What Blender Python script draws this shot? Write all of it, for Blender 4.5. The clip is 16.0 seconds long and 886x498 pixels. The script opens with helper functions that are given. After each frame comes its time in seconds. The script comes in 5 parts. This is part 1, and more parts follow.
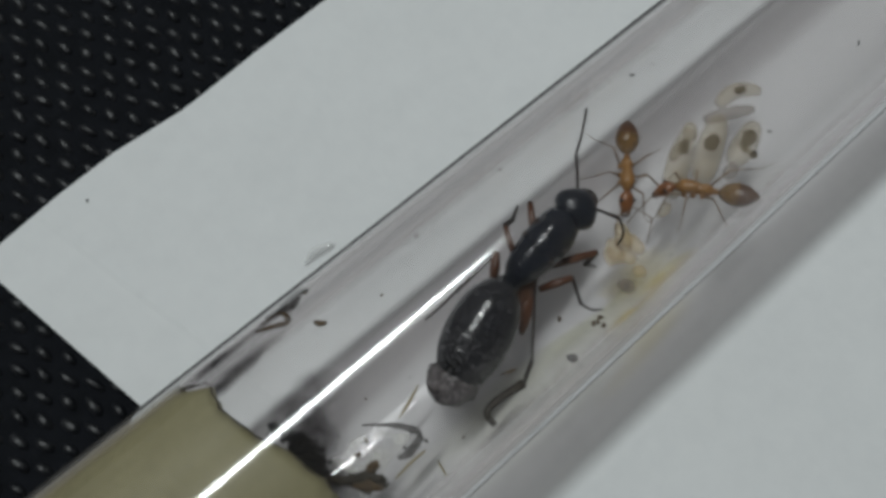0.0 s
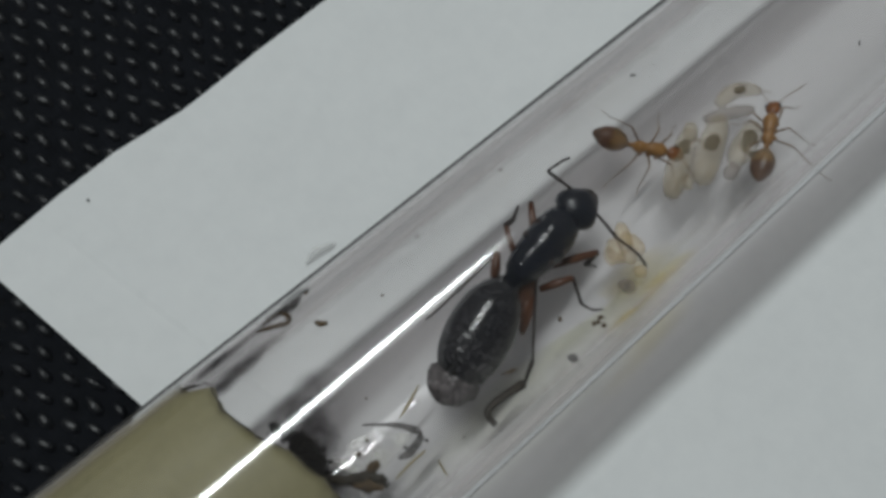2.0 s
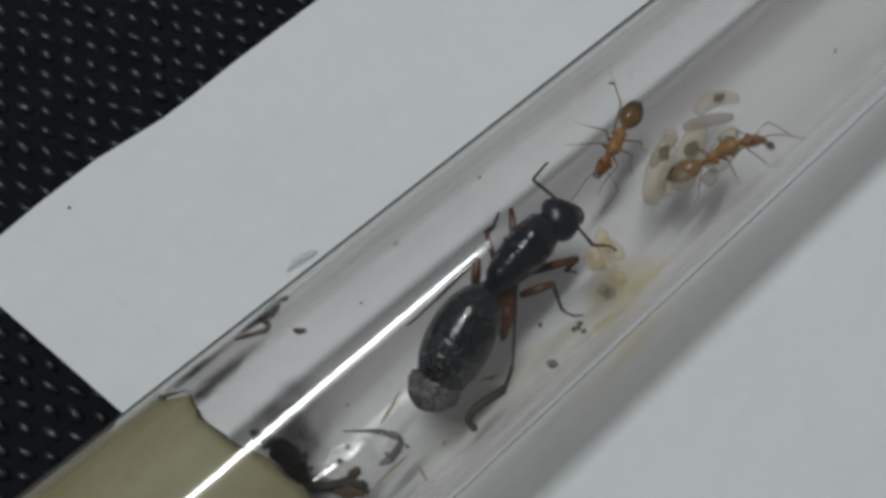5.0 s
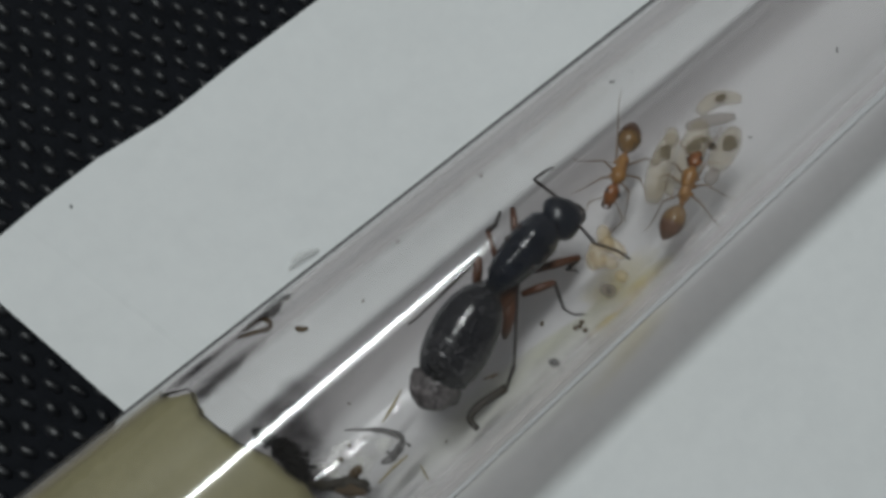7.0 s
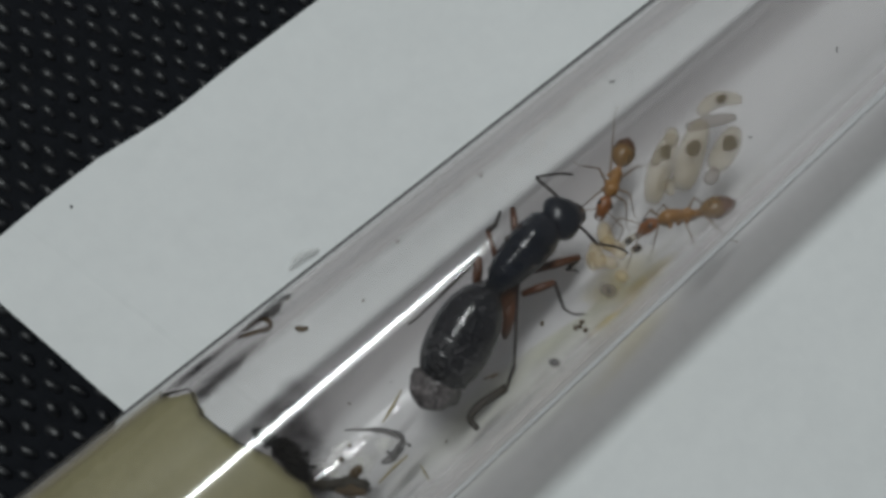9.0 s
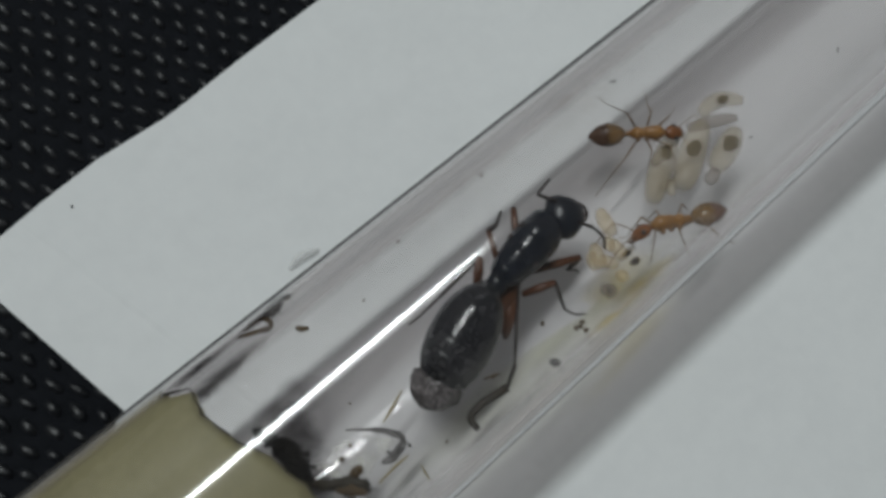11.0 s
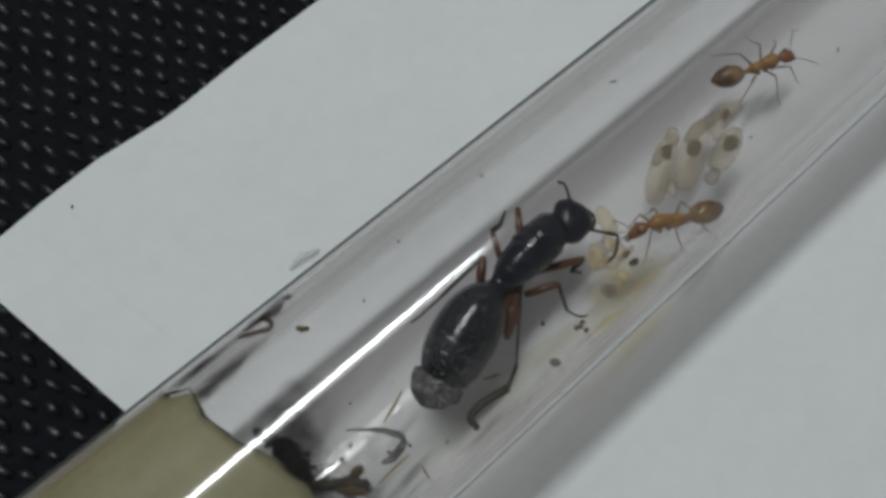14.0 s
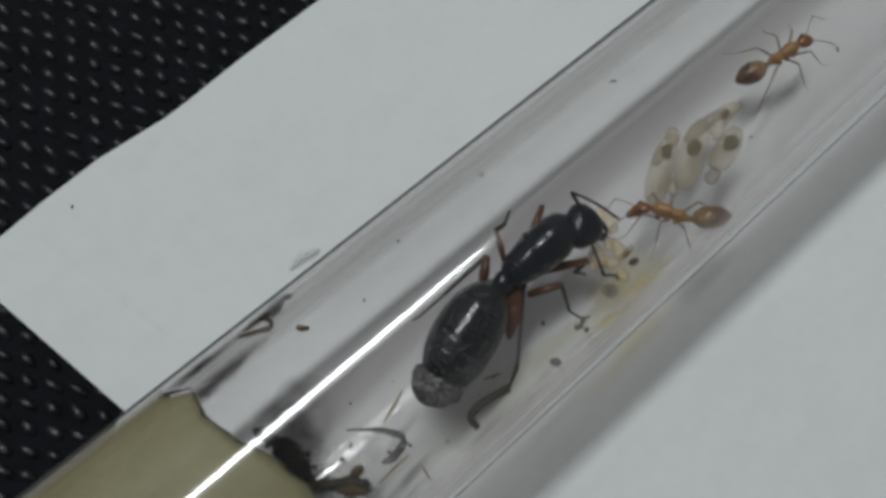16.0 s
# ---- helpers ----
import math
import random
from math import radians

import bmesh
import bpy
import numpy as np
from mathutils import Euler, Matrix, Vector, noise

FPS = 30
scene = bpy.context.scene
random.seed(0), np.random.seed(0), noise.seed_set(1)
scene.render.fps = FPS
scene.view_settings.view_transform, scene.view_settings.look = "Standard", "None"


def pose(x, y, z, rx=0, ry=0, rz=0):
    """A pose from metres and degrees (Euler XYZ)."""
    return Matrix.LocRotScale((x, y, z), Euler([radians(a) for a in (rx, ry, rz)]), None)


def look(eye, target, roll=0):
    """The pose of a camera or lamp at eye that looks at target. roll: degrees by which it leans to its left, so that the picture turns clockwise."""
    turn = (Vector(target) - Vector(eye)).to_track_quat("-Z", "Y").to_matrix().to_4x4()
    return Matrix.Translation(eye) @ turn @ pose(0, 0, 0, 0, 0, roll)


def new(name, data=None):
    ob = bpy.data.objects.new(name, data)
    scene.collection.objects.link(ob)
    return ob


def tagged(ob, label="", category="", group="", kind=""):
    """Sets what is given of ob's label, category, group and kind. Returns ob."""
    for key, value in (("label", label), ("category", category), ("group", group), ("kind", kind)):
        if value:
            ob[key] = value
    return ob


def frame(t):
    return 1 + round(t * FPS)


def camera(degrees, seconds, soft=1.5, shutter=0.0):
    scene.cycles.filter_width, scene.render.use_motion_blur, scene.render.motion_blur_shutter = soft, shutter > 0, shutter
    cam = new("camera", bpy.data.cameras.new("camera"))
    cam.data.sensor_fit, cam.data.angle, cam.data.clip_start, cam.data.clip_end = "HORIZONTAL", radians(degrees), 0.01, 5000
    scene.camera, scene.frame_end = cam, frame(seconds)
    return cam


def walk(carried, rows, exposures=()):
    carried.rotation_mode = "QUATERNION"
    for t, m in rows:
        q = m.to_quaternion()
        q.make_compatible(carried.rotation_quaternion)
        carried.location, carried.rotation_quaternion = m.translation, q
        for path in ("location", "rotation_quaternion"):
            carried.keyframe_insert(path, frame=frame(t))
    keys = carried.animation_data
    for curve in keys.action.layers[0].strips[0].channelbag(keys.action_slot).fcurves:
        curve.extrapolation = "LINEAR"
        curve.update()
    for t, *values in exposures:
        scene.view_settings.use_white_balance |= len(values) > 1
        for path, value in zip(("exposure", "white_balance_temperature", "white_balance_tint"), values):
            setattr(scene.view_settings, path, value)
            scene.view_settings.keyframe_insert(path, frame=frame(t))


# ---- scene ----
# A glass test tube with an ant queen, two workers and their brood, lying on a sheet of paper on a black mat.
# Lengths below are in millimetres (times MM); the tube's axis runs along x.
MM = 0.001

# ---- camera ----
cam = camera(55, 16.0, soft=3.8)
walk(cam, [
    (0.0, look((-0.01650, -0.00217, 0.05904), (-0.00000, 0.00522, 0.00000), 25.698)),
    (1.0, look((-0.01647, -0.00218, 0.05907), (-0.00004, 0.00525, 0.00001), 25.504)),
    (2.0, look((-0.01647, -0.00208, 0.05909), (-0.00005, 0.00524, 0.00002), 25.829)),
    (2.2, look((-0.01653, -0.00215, 0.05909), (-0.00011, 0.00518, 0.00002), 25.823)),
    (2.3, look((-0.01623, -0.00233, 0.05913), (0.00037, 0.00513, 0.00012), 25.522)),
    (2.4, look((-0.01609, -0.00239, 0.05914), (0.00058, 0.00513, 0.00016), 25.404)),
    (2.5, look((-0.01593, -0.00255, 0.05916), (0.00085, 0.00505, 0.00022), 25.211)),
    (2.6, look((-0.01535, -0.00263, 0.05956), (0.00200, 0.00467, 0.00075), 26.623)),
    (2.7, look((-0.01491, -0.00285, 0.05995), (0.00301, 0.00415, 0.00127), 27.950)),
    (2.8, look((-0.01462, -0.00304, 0.06022), (0.00368, 0.00376, 0.00164), 28.830)),
    (2.9, look((-0.01420, -0.00306, 0.06048), (0.00447, 0.00354, 0.00199), 29.640)),
    (3.0, look((-0.01413, -0.00287, 0.06041), (0.00444, 0.00378, 0.00189), 29.423)),
    (3.1, look((-0.01410, -0.00305, 0.06041), (0.00447, 0.00360, 0.00189), 29.423)),
    (3.2, look((-0.01442, -0.00304, 0.06036), (0.00408, 0.00363, 0.00183), 29.341)),
    (3.3, look((-0.01483, -0.00294, 0.06017), (0.00338, 0.00379, 0.00155), 28.996)),
    (3.4, look((-0.01525, -0.00279, 0.05996), (0.00264, 0.00401, 0.00125), 28.595)),
    (3.5, look((-0.01552, -0.00255, 0.05977), (0.00209, 0.00431, 0.00098), 28.228)),
    (3.6, look((-0.01570, -0.00263, 0.05971), (0.00180, 0.00428, 0.00090), 27.973)),
    (3.8, look((-0.01593, -0.00261, 0.05959), (0.00131, 0.00443, 0.00071), 27.355)),
    (4.0, look((-0.01591, -0.00248, 0.05953), (0.00121, 0.00461, 0.00063), 27.089)),
    (6.5, look((-0.01601, -0.00241, 0.05949), (0.00107, 0.00467, 0.00057), 27.179)),
    (7.5, look((-0.01607, -0.00251, 0.05947), (0.00103, 0.00468, 0.00057), 26.836)),
    (9.0, look((-0.01607, -0.00251, 0.05947), (0.00103, 0.00468, 0.00057), 26.836)),
    (12.0, look((-0.01608, -0.00257, 0.05945), (0.00099, 0.00472, 0.00055), 26.546)),
    (14.0, look((-0.01610, -0.00249, 0.05946), (0.00099, 0.00472, 0.00056), 26.768)),
    (16.0, look((-0.01616, -0.00257, 0.05941), (0.00098, 0.00472, 0.00054), 26.582)),
])

# ---- light ----
world = bpy.data.worlds.new("room_air")
scene.world = world
world.use_nodes = True
world.node_tree.nodes["Background"].inputs["Color"].default_value = (0.80, 0.88, 1.0, 1)
world.node_tree.nodes["Background"].inputs["Strength"].default_value = 0.10


def lamp(name, eye, target, size_x, size_y, watts, colour, roll=0.0):
    data = bpy.data.lights.new(name, "AREA")
    data.shape, data.size, data.size_y = "ELLIPSE", size_x, size_y
    data.energy, data.color = watts, colour
    ob = new(name, data)
    ob.matrix_world = look(eye, target, roll)
    return ob


lamp("ceiling_lamp", (-0.09, 0.715, 1.64), (0, 0, 0), 1.42, 0.08, 19.6, (0.93, 1.0, 0.99))
scene.view_settings.exposure = 0.0
scene.cycles.transparent_max_bounces = 32  # two walls of glass, in and out, with films and grubs between


# ---- materials ----
class Nodes:
    """A small writer of node trees."""

    def __init__(self, name):
        self.material = bpy.data.materials.new(name)
        self.material.use_nodes = True
        self.tree = self.material.node_tree
        self.shader = self.tree.nodes["Principled BSDF"]
        self.coords = self.tree.nodes.new("ShaderNodeTexCoord")

    def add(self, kind, **values):
        node = self.tree.nodes.new(kind)
        for key, value in values.items():
            node.inputs[key].default_value = value
        return node

    def link(self, out, into):
        self.tree.links.new(out, into)

    def noise(self, scale, detail=4.0, rough=0.6, stretch=None):
        node = self.add("ShaderNodeTexNoise", Scale=scale, Detail=detail, Roughness=rough)
        source = self.coords.outputs["Object"]
        if stretch:
            mapping = self.add("ShaderNodeMapping", Scale=stretch)
            self.link(source, mapping.inputs["Vector"])
            source = mapping.outputs["Vector"]
        self.link(source, node.inputs["Vector"])
        return node.outputs["Fac"]

    def ramp(self, fac, stops):
        node = self.tree.nodes.new("ShaderNodeValToRGB")
        while len(node.color_ramp.elements) < len(stops):
            node.color_ramp.elements.new(0.5)
        for element, (place, colour) in zip(node.color_ramp.elements, stops):
            element.position, element.color = place, (*colour, 1)
        self.link(fac, node.inputs["Fac"])
        return node.outputs["Color"]

    def mix(self, fac, a, b, blend="MIX"):
        node = self.tree.nodes.new("ShaderNodeMix")
        node.data_type, node.blend_type = "RGBA", blend
        for value, socket in ((fac, node.inputs[0]), (a, node.inputs[6]), (b, node.inputs[7])):
            if isinstance(value, (int, float)):
                socket.default_value = value
            elif isinstance(value, tuple):
                socket.default_value = (*value, 1)
            else:
                self.link(value, socket)
        return node.outputs[2]

    def bump(self, height, strength, distance):
        node = self.add("ShaderNodeBump", Strength=strength, Distance=distance)
        self.link(height, node.inputs["Height"])
        self.link(node.outputs["Normal"], self.shader.inputs["Normal"])

    def set(self, **values):
        for key, value in values.items():
            socket = self.shader.inputs[key.replace("_", " ")]
            if isinstance(value, (int, float)):
                socket.default_value = value
            elif isinstance(value, tuple):
                socket.default_value = value if len(value) == 3 and socket.type == "VECTOR" else (*value, 1)
            else:
                self.link(value, socket)


def shade(name, dark, light, scale, rough=0.5, bump=0.0, bump_scale=None, distance=0.00005, fine=None, random_mix=0.0, **more):
    """A surface whose colour wanders between two tones at two scales, with a fine relief."""
    n = Nodes(name)
    coarse = n.noise(scale)
    grain = n.noise(fine or scale * 7, 3)
    colour = n.ramp(coarse, [(0.3, dark), (0.7, light)])
    colour = n.mix(0.35, colour, n.ramp(grain, [(0.3, dark), (0.7, light)]))
    if random_mix:
        info = n.tree.nodes.new("ShaderNodeObjectInfo")
        colour = n.mix(n.ramp(info.outputs["Random"], [(0, (0, 0, 0)), (1, (random_mix,) * 3)]), colour, light)
    n.set(Base_Color=colour, Roughness=rough, **more)
    if bump:
        n.bump(n.noise(bump_scale or scale * 9, 3), bump, distance)
    return n.material


def paper():
    n = Nodes("paper")
    colour = n.mix(n.noise(55), (0.58, 0.59, 0.60), (0.66, 0.67, 0.68))
    colour = n.mix(n.ramp(n.noise(900, 3), [(0.3, (0, 0, 0)), (0.7, (0.25,) * 3)]), colour, (0.70, 0.71, 0.71))
    n.set(Base_Color=colour, Roughness=0.85)
    wave, grain = n.noise(90, 3), n.noise(600, 4)
    height = n.mix(0.06, wave, grain)
    across = n.add("ShaderNodeVectorMath")
    across.operation = "DOT_PRODUCT"
    across.inputs[1].default_value = (0.977, 0.213, 0.0)   # across an old soft fold near the cut corner
    n.link(n.coords.outputs["Object"], across.inputs[0])
    fold = n.add("ShaderNodeMapRange")
    for key, value in (("From Min", -0.0165), ("From Max", -0.0125)):
        fold.inputs[key].default_value = value
    n.link(across.outputs["Value"], fold.inputs["Value"])
    height = n.mix(0.5, height, n.ramp(fold.outputs[0], [(0.0, (0.55,) * 3), (0.45, (0.5,) * 3), (0.55, (0.32,) * 3), (1.0, (0.30,) * 3)]))
    n.bump(height, 0.5, 0.0022)
    return n.material


PAPER = paper()
MAT = shade("black_leatherette", (0.004, 0.0046, 0.006), (0.009, 0.010, 0.013), 500, 0.9, 0.5, 3000, 0.00003, Specular_IOR_Level=0.1)
GRAIN = shade("black_leatherette_grain", (0.004, 0.0045, 0.006), (0.011, 0.012, 0.015), 900, 0.40, 1.0, 2600, 0.00007, Specular_IOR_Level=0.5)
WALL = shade("wall_paint", (0.46, 0.45, 0.45), (0.51, 0.50, 0.50), 2, 0.9, 0.2, 60, 0.001)
COTTON = shade("damp_cotton", (0.18, 0.164, 0.090), (0.285, 0.258, 0.148), 90, 0.6, 0.5, 3000, 0.00006, fine=2500)
CHITIN = shade("black_chitin", (0.0035, 0.005, 0.009), (0.011, 0.0145, 0.023), 900, 0.19, 0.5, 1200, 0.00008, Specular_IOR_Level=0.42)
QUEEN_LEG = shade("red_brown_leg", (0.04, 0.015, 0.007), (0.11, 0.042, 0.018), 500, 0.4, 0.3, 6000, 0.00002)
QUEEN_SHIN = shade("dark_leg", (0.008, 0.006, 0.006), (0.03, 0.018, 0.014), 900, 0.6, 0.3, 6000, 0.00002)
MOULD = shade("black_mould", (0.003, 0.003, 0.003), (0.016, 0.013, 0.010), 1500, 0.8, 0.8, 6000, 0.0001)
DEBRIS = shade("brown_debris", (0.03, 0.018, 0.008), (0.12, 0.075, 0.03), 1500, 0.7, 0.8, 6000, 0.0001)
DEBRIS_DARK = shade("dark_stain", (0.012, 0.010, 0.008), (0.05, 0.04, 0.025), 1500, 0.7, 0.8, 3000, 0.0001)
LARVA = shade("larva_skin", (0.34, 0.283, 0.175), (0.53, 0.445, 0.29), 1400, 0.3, 0.2, 5000, 0.00002)
GUT = shade("dark_gut", (0.010, 0.006, 0.007), (0.05, 0.032, 0.032), 1500, 0.9, Specular_IOR_Level=0.1)
EGG = shade("yellow_larva", (0.52, 0.39, 0.18), (0.66, 0.52, 0.28), 900, 0.35, 0.2, 5000, 0.00002)


def glass(name, gloss_at, tones, rough=0.09, flank_shade=0.0):
    """Clear thin glass: straight through, with a gloss that grows towards grazing angles; stops of (facing, share) and
    (facing, tone).
    The last share makes both flanks milky and pinkish, which puts the thick wall's shadow bands into the glass."""
    n = Nodes(name)
    tree = n.tree
    tree.nodes.remove(n.shader)
    clear = n.add("ShaderNodeBsdfTransparent", Color=(0.988, 0.981, 0.982, 1))
    # milky flanks dim what passes, putting the thick wall's edge shadow into the material
    if flank_shade:
        scatter = n.add("ShaderNodeAddShader")
        n.link(n.add("ShaderNodeBsdfDiffuse", Color=(0.418, 0.412, 0.415, 1)).outputs[0], scatter.inputs[0])
        n.link(n.add("ShaderNodeBsdfTranslucent", Color=(0.432, 0.405, 0.412, 1)).outputs[0], scatter.inputs[1])
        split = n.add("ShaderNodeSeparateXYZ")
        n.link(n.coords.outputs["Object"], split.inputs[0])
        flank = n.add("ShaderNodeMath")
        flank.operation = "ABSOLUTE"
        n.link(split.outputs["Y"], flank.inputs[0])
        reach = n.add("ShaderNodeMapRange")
        for key, value in (("From Min", 0.0064), ("From Max", 0.0071), ("To Min", 0.0), ("To Max", flank_shade)):
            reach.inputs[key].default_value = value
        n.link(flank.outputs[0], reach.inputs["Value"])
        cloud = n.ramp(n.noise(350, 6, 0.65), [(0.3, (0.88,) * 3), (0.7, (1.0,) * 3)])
        # pinkish at the flanks, to tint the tube's shadow on the paper
        n.link(n.mix(n.ramp(reach.outputs[0], [(0.0, (0, 0, 0)), (flank_shade, (1, 1, 1))]), (0.988, 0.981, 0.982), (0.965, 0.92, 0.925)), clear.inputs["Color"])
        flanked = tree.nodes.new("ShaderNodeMixShader")
        n.link(n.mix(1.0, reach.outputs[0], cloud, "MULTIPLY"), flanked.inputs[0])
        n.link(clear.outputs[0], flanked.inputs[1])
        n.link(scatter.outputs[0], flanked.inputs[2])
        clear = flanked
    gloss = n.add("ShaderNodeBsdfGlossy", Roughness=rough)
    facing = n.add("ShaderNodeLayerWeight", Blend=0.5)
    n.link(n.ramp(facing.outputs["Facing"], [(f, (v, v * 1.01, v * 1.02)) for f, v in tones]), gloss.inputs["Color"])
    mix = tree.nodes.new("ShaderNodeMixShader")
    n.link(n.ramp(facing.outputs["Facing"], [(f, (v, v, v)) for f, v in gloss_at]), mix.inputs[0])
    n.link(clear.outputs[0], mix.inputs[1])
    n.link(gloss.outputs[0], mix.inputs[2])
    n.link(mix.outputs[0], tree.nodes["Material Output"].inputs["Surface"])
    return n.material


def tint(name, colour, scale, low, high):
    """A thin see-through film that colours what lies behind it, in blotches."""
    n = Nodes(name)
    n.tree.nodes.remove(n.shader)
    film_node = n.tree.nodes.new("ShaderNodeBsdfTransparent")
    centre = n.add("ShaderNodeVectorMath")
    centre.operation = "SUBTRACT"
    centre.inputs[1].default_value = (0.5, 0.5, 0.0)
    n.link(n.coords.outputs["Generated"], centre.inputs[0])
    flat = n.add("ShaderNodeVectorMath")
    flat.operation = "MULTIPLY"
    flat.inputs[1].default_value = (2.2, 2.2, 0.0)
    n.link(centre.outputs[0], flat.inputs[0])
    reach = n.add("ShaderNodeVectorMath")
    reach.operation = "LENGTH"
    n.link(flat.outputs[0], reach.inputs[0])
    core = n.ramp(reach.outputs["Value"], [(0.15, (1, 1, 1)), (0.95, (0, 0, 0))])
    cloud = n.ramp(n.noise(scale, 5), [(low, (0.15,) * 3), (high, (1, 1, 1))])
    blotch = n.mix(n.mix(1.0, core, cloud, "MULTIPLY"), (1.0, 1.0, 1.0), colour)
    n.link(blotch, film_node.inputs["Color"])
    n.link(film_node.outputs[0], n.tree.nodes["Material Output"].inputs["Surface"])
    return n.material


def see_through(material, share, mottle=None):
    """Lets a share of the light pass straight through, evenly or in blotches."""
    tree = material.node_tree
    clear = tree.nodes.new("ShaderNodeBsdfTransparent")
    mix = tree.nodes.new("ShaderNodeMixShader")
    mix.inputs[0].default_value = share
    if mottle:
        coords = tree.nodes.new("ShaderNodeTexCoord")
        cloud = tree.nodes.new("ShaderNodeTexNoise")
        cloud.inputs["Scale"].default_value, cloud.inputs["Detail"].default_value = mottle, 5
        spread = tree.nodes.new("ShaderNodeMapRange")
        for key, value in (("From Min", 0.38), ("From Max", 0.62), ("To Min", share), ("To Max", 1.0)):
            spread.inputs[key].default_value = value
        tree.links.new(coords.outputs["Object"], cloud.inputs["Vector"])
        tree.links.new(cloud.outputs["Fac"], spread.inputs["Value"])
        tree.links.new(spread.outputs["Result"], mix.inputs[0])
    tree.links.new(tree.nodes["Principled BSDF"].outputs[0], mix.inputs[1])
    tree.links.new(clear.outputs[0], mix.inputs[2])
    tree.links.new(mix.outputs[0], tree.nodes["Material Output"].inputs["Surface"])
    return material


def frosted(name, low, high, rough, base=(0.008, 0.009, 0.012), frost=(0.17, 0.165, 0.175), relief=0.7):
    """Black shell with scattered grey frosting."""
    n = Nodes(name)
    blotch, fleck = n.noise(3600, 6, 0.75), n.noise(8000, 3, 0.6)
    colour = n.mix(n.ramp(blotch, [(low - 0.08, (0, 0, 0)), (high, (0.85,) * 3)]), base, frost)
    colour = n.mix(n.ramp(fleck, [(low, (0, 0, 0)), (high, (0.7,) * 3)]), colour, frost)
    n.set(Base_Color=colour, Roughness=rough)
    n.bump(n.noise(1700, 5), relief, 0.00008)
    return n.material


AMBER = see_through(shade("amber_chitin", (0.22, 0.105, 0.030), (0.39, 0.205, 0.066), 900, 0.3, 0.2, 7000, 0.00001), 0.22)
AMBER_GASTER = see_through(shade("gaster_amber", (0.17, 0.10, 0.038), (0.30, 0.18, 0.075), 900, 0.2, 0.2, 7000, 0.00001), 0.25)
AMBER_DARK = see_through(shade("dark_amber_chitin", (0.07, 0.032, 0.02), (0.18, 0.085, 0.042), 900, 0.28, 0.2, 7000, 0.00001), 0.12)
LARVA, EGG, GUT = see_through(LARVA, 0.68), see_through(EGG, 0.68), see_through(GUT, 0.25)
LARVA_GREY = see_through(shade("grey_larva_skin", (0.21, 0.172, 0.145), (0.34, 0.285, 0.235), 1400, 0.3, 0.2, 5000, 0.00002), 0.62)
STAIN = tint("yellow_stain", (0.89, 0.78, 0.42), 450, 0.30, 0.62)
DAMP = tint("damp_film", (0.90, 0.905, 0.76), 120, 0.2, 0.6)
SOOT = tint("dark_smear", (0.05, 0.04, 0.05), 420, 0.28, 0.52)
SMEAR = tint("grey_smear", (0.20, 0.18, 0.19), 260, 0.34, 0.62)
WET = see_through(shade("wet_cotton", (0.68, 0.68, 0.62), (0.82, 0.82, 0.76), 900, 0.12, 0.5, 2500, 0.0001), 0.55, 700)
SLIVER = see_through(shade("clear_plastic", (0.6, 0.6, 0.6), (0.7, 0.7, 0.7), 900, 0.1), 0.7)
GREYBIT = see_through(shade("grey_scrap", (0.05, 0.048, 0.05), (0.17, 0.16, 0.155), 1500, 0.6, 0.7, 4000, 0.0001), 0.3)
STRAW = see_through(shade("straw", (0.25, 0.20, 0.09), (0.42, 0.36, 0.18), 900, 0.5, 0.5, 4000, 0.00005), 0.2)
HEAD_CHITIN = shade("dull_black_chitin", (0.0035, 0.005, 0.009), (0.012, 0.0155, 0.024), 900, 0.3, 0.6, 1500, 0.00008, Specular_IOR_Level=0.4)
CHITIN_DULL = frosted("frosted_chitin", 0.60, 0.76, 0.26, frost=(0.26, 0.25, 0.26), relief=0.5)
CHITIN_FLECKED = frosted("flecked_chitin", 0.61, 0.78, 0.17, (0.006, 0.007, 0.010), (0.20, 0.195, 0.205), 0.35)
CHITIN_TIP = frosted("wrinkled_chitin", 0.54, 0.66, 0.45, (0.014, 0.011, 0.012), (0.30, 0.275, 0.28), 1.0)
EYE = shade("eye", (0.004, 0.004, 0.005), (0.012, 0.012, 0.014), 4000, 0.45, 0.5, 20000, 0.00001)
HEAD = shade("red_amber_chitin", (0.11, 0.04, 0.014), (0.27, 0.105, 0.032), 900, 0.3, 0.2, 7000, 0.00001)
LEG = see_through(shade("pale_amber_leg", (0.15, 0.10, 0.062), (0.28, 0.195, 0.12), 900, 0.35, 0.2, 7000, 0.00001), 0.28)
TIP = shade("brown_tip", (0.05, 0.025, 0.015), (0.12, 0.06, 0.03), 900, 0.3, 0.2, 7000, 0.00001)
WALL_GLOSS = ((0.0, 0.06), (0.4, 0.075), (0.6, 0.12), (0.71, 0.22), (0.76, 0.65), (1.0, 0.9))
GLASS = glass("clear_glass", WALL_GLOSS, ((0.0, 0.88), (0.86, 0.88), (0.93, 0.45)), flank_shade=0.45)
# rim tone near black: dark surroundings bent in by the wall, put into the gloss
GLASS_DARK_RIM = glass("dark_rim_glass", WALL_GLOSS, ((0.0, 0.88), (0.74, 0.88), (0.83, 0.08)), flank_shade=0.45)
# gloss cut down and blurred, so the lamp's mirrored streak stays faint underneath
GLASS_DULL = glass("dull_glass", ((0.0, 0.012), (0.4, 0.05), (0.6, 0.11), (0.71, 0.22), (0.76, 0.65), (1.0, 0.9)), ((0.0, 0.88), (1.0, 0.80)), 0.2, flank_shade=0.45)
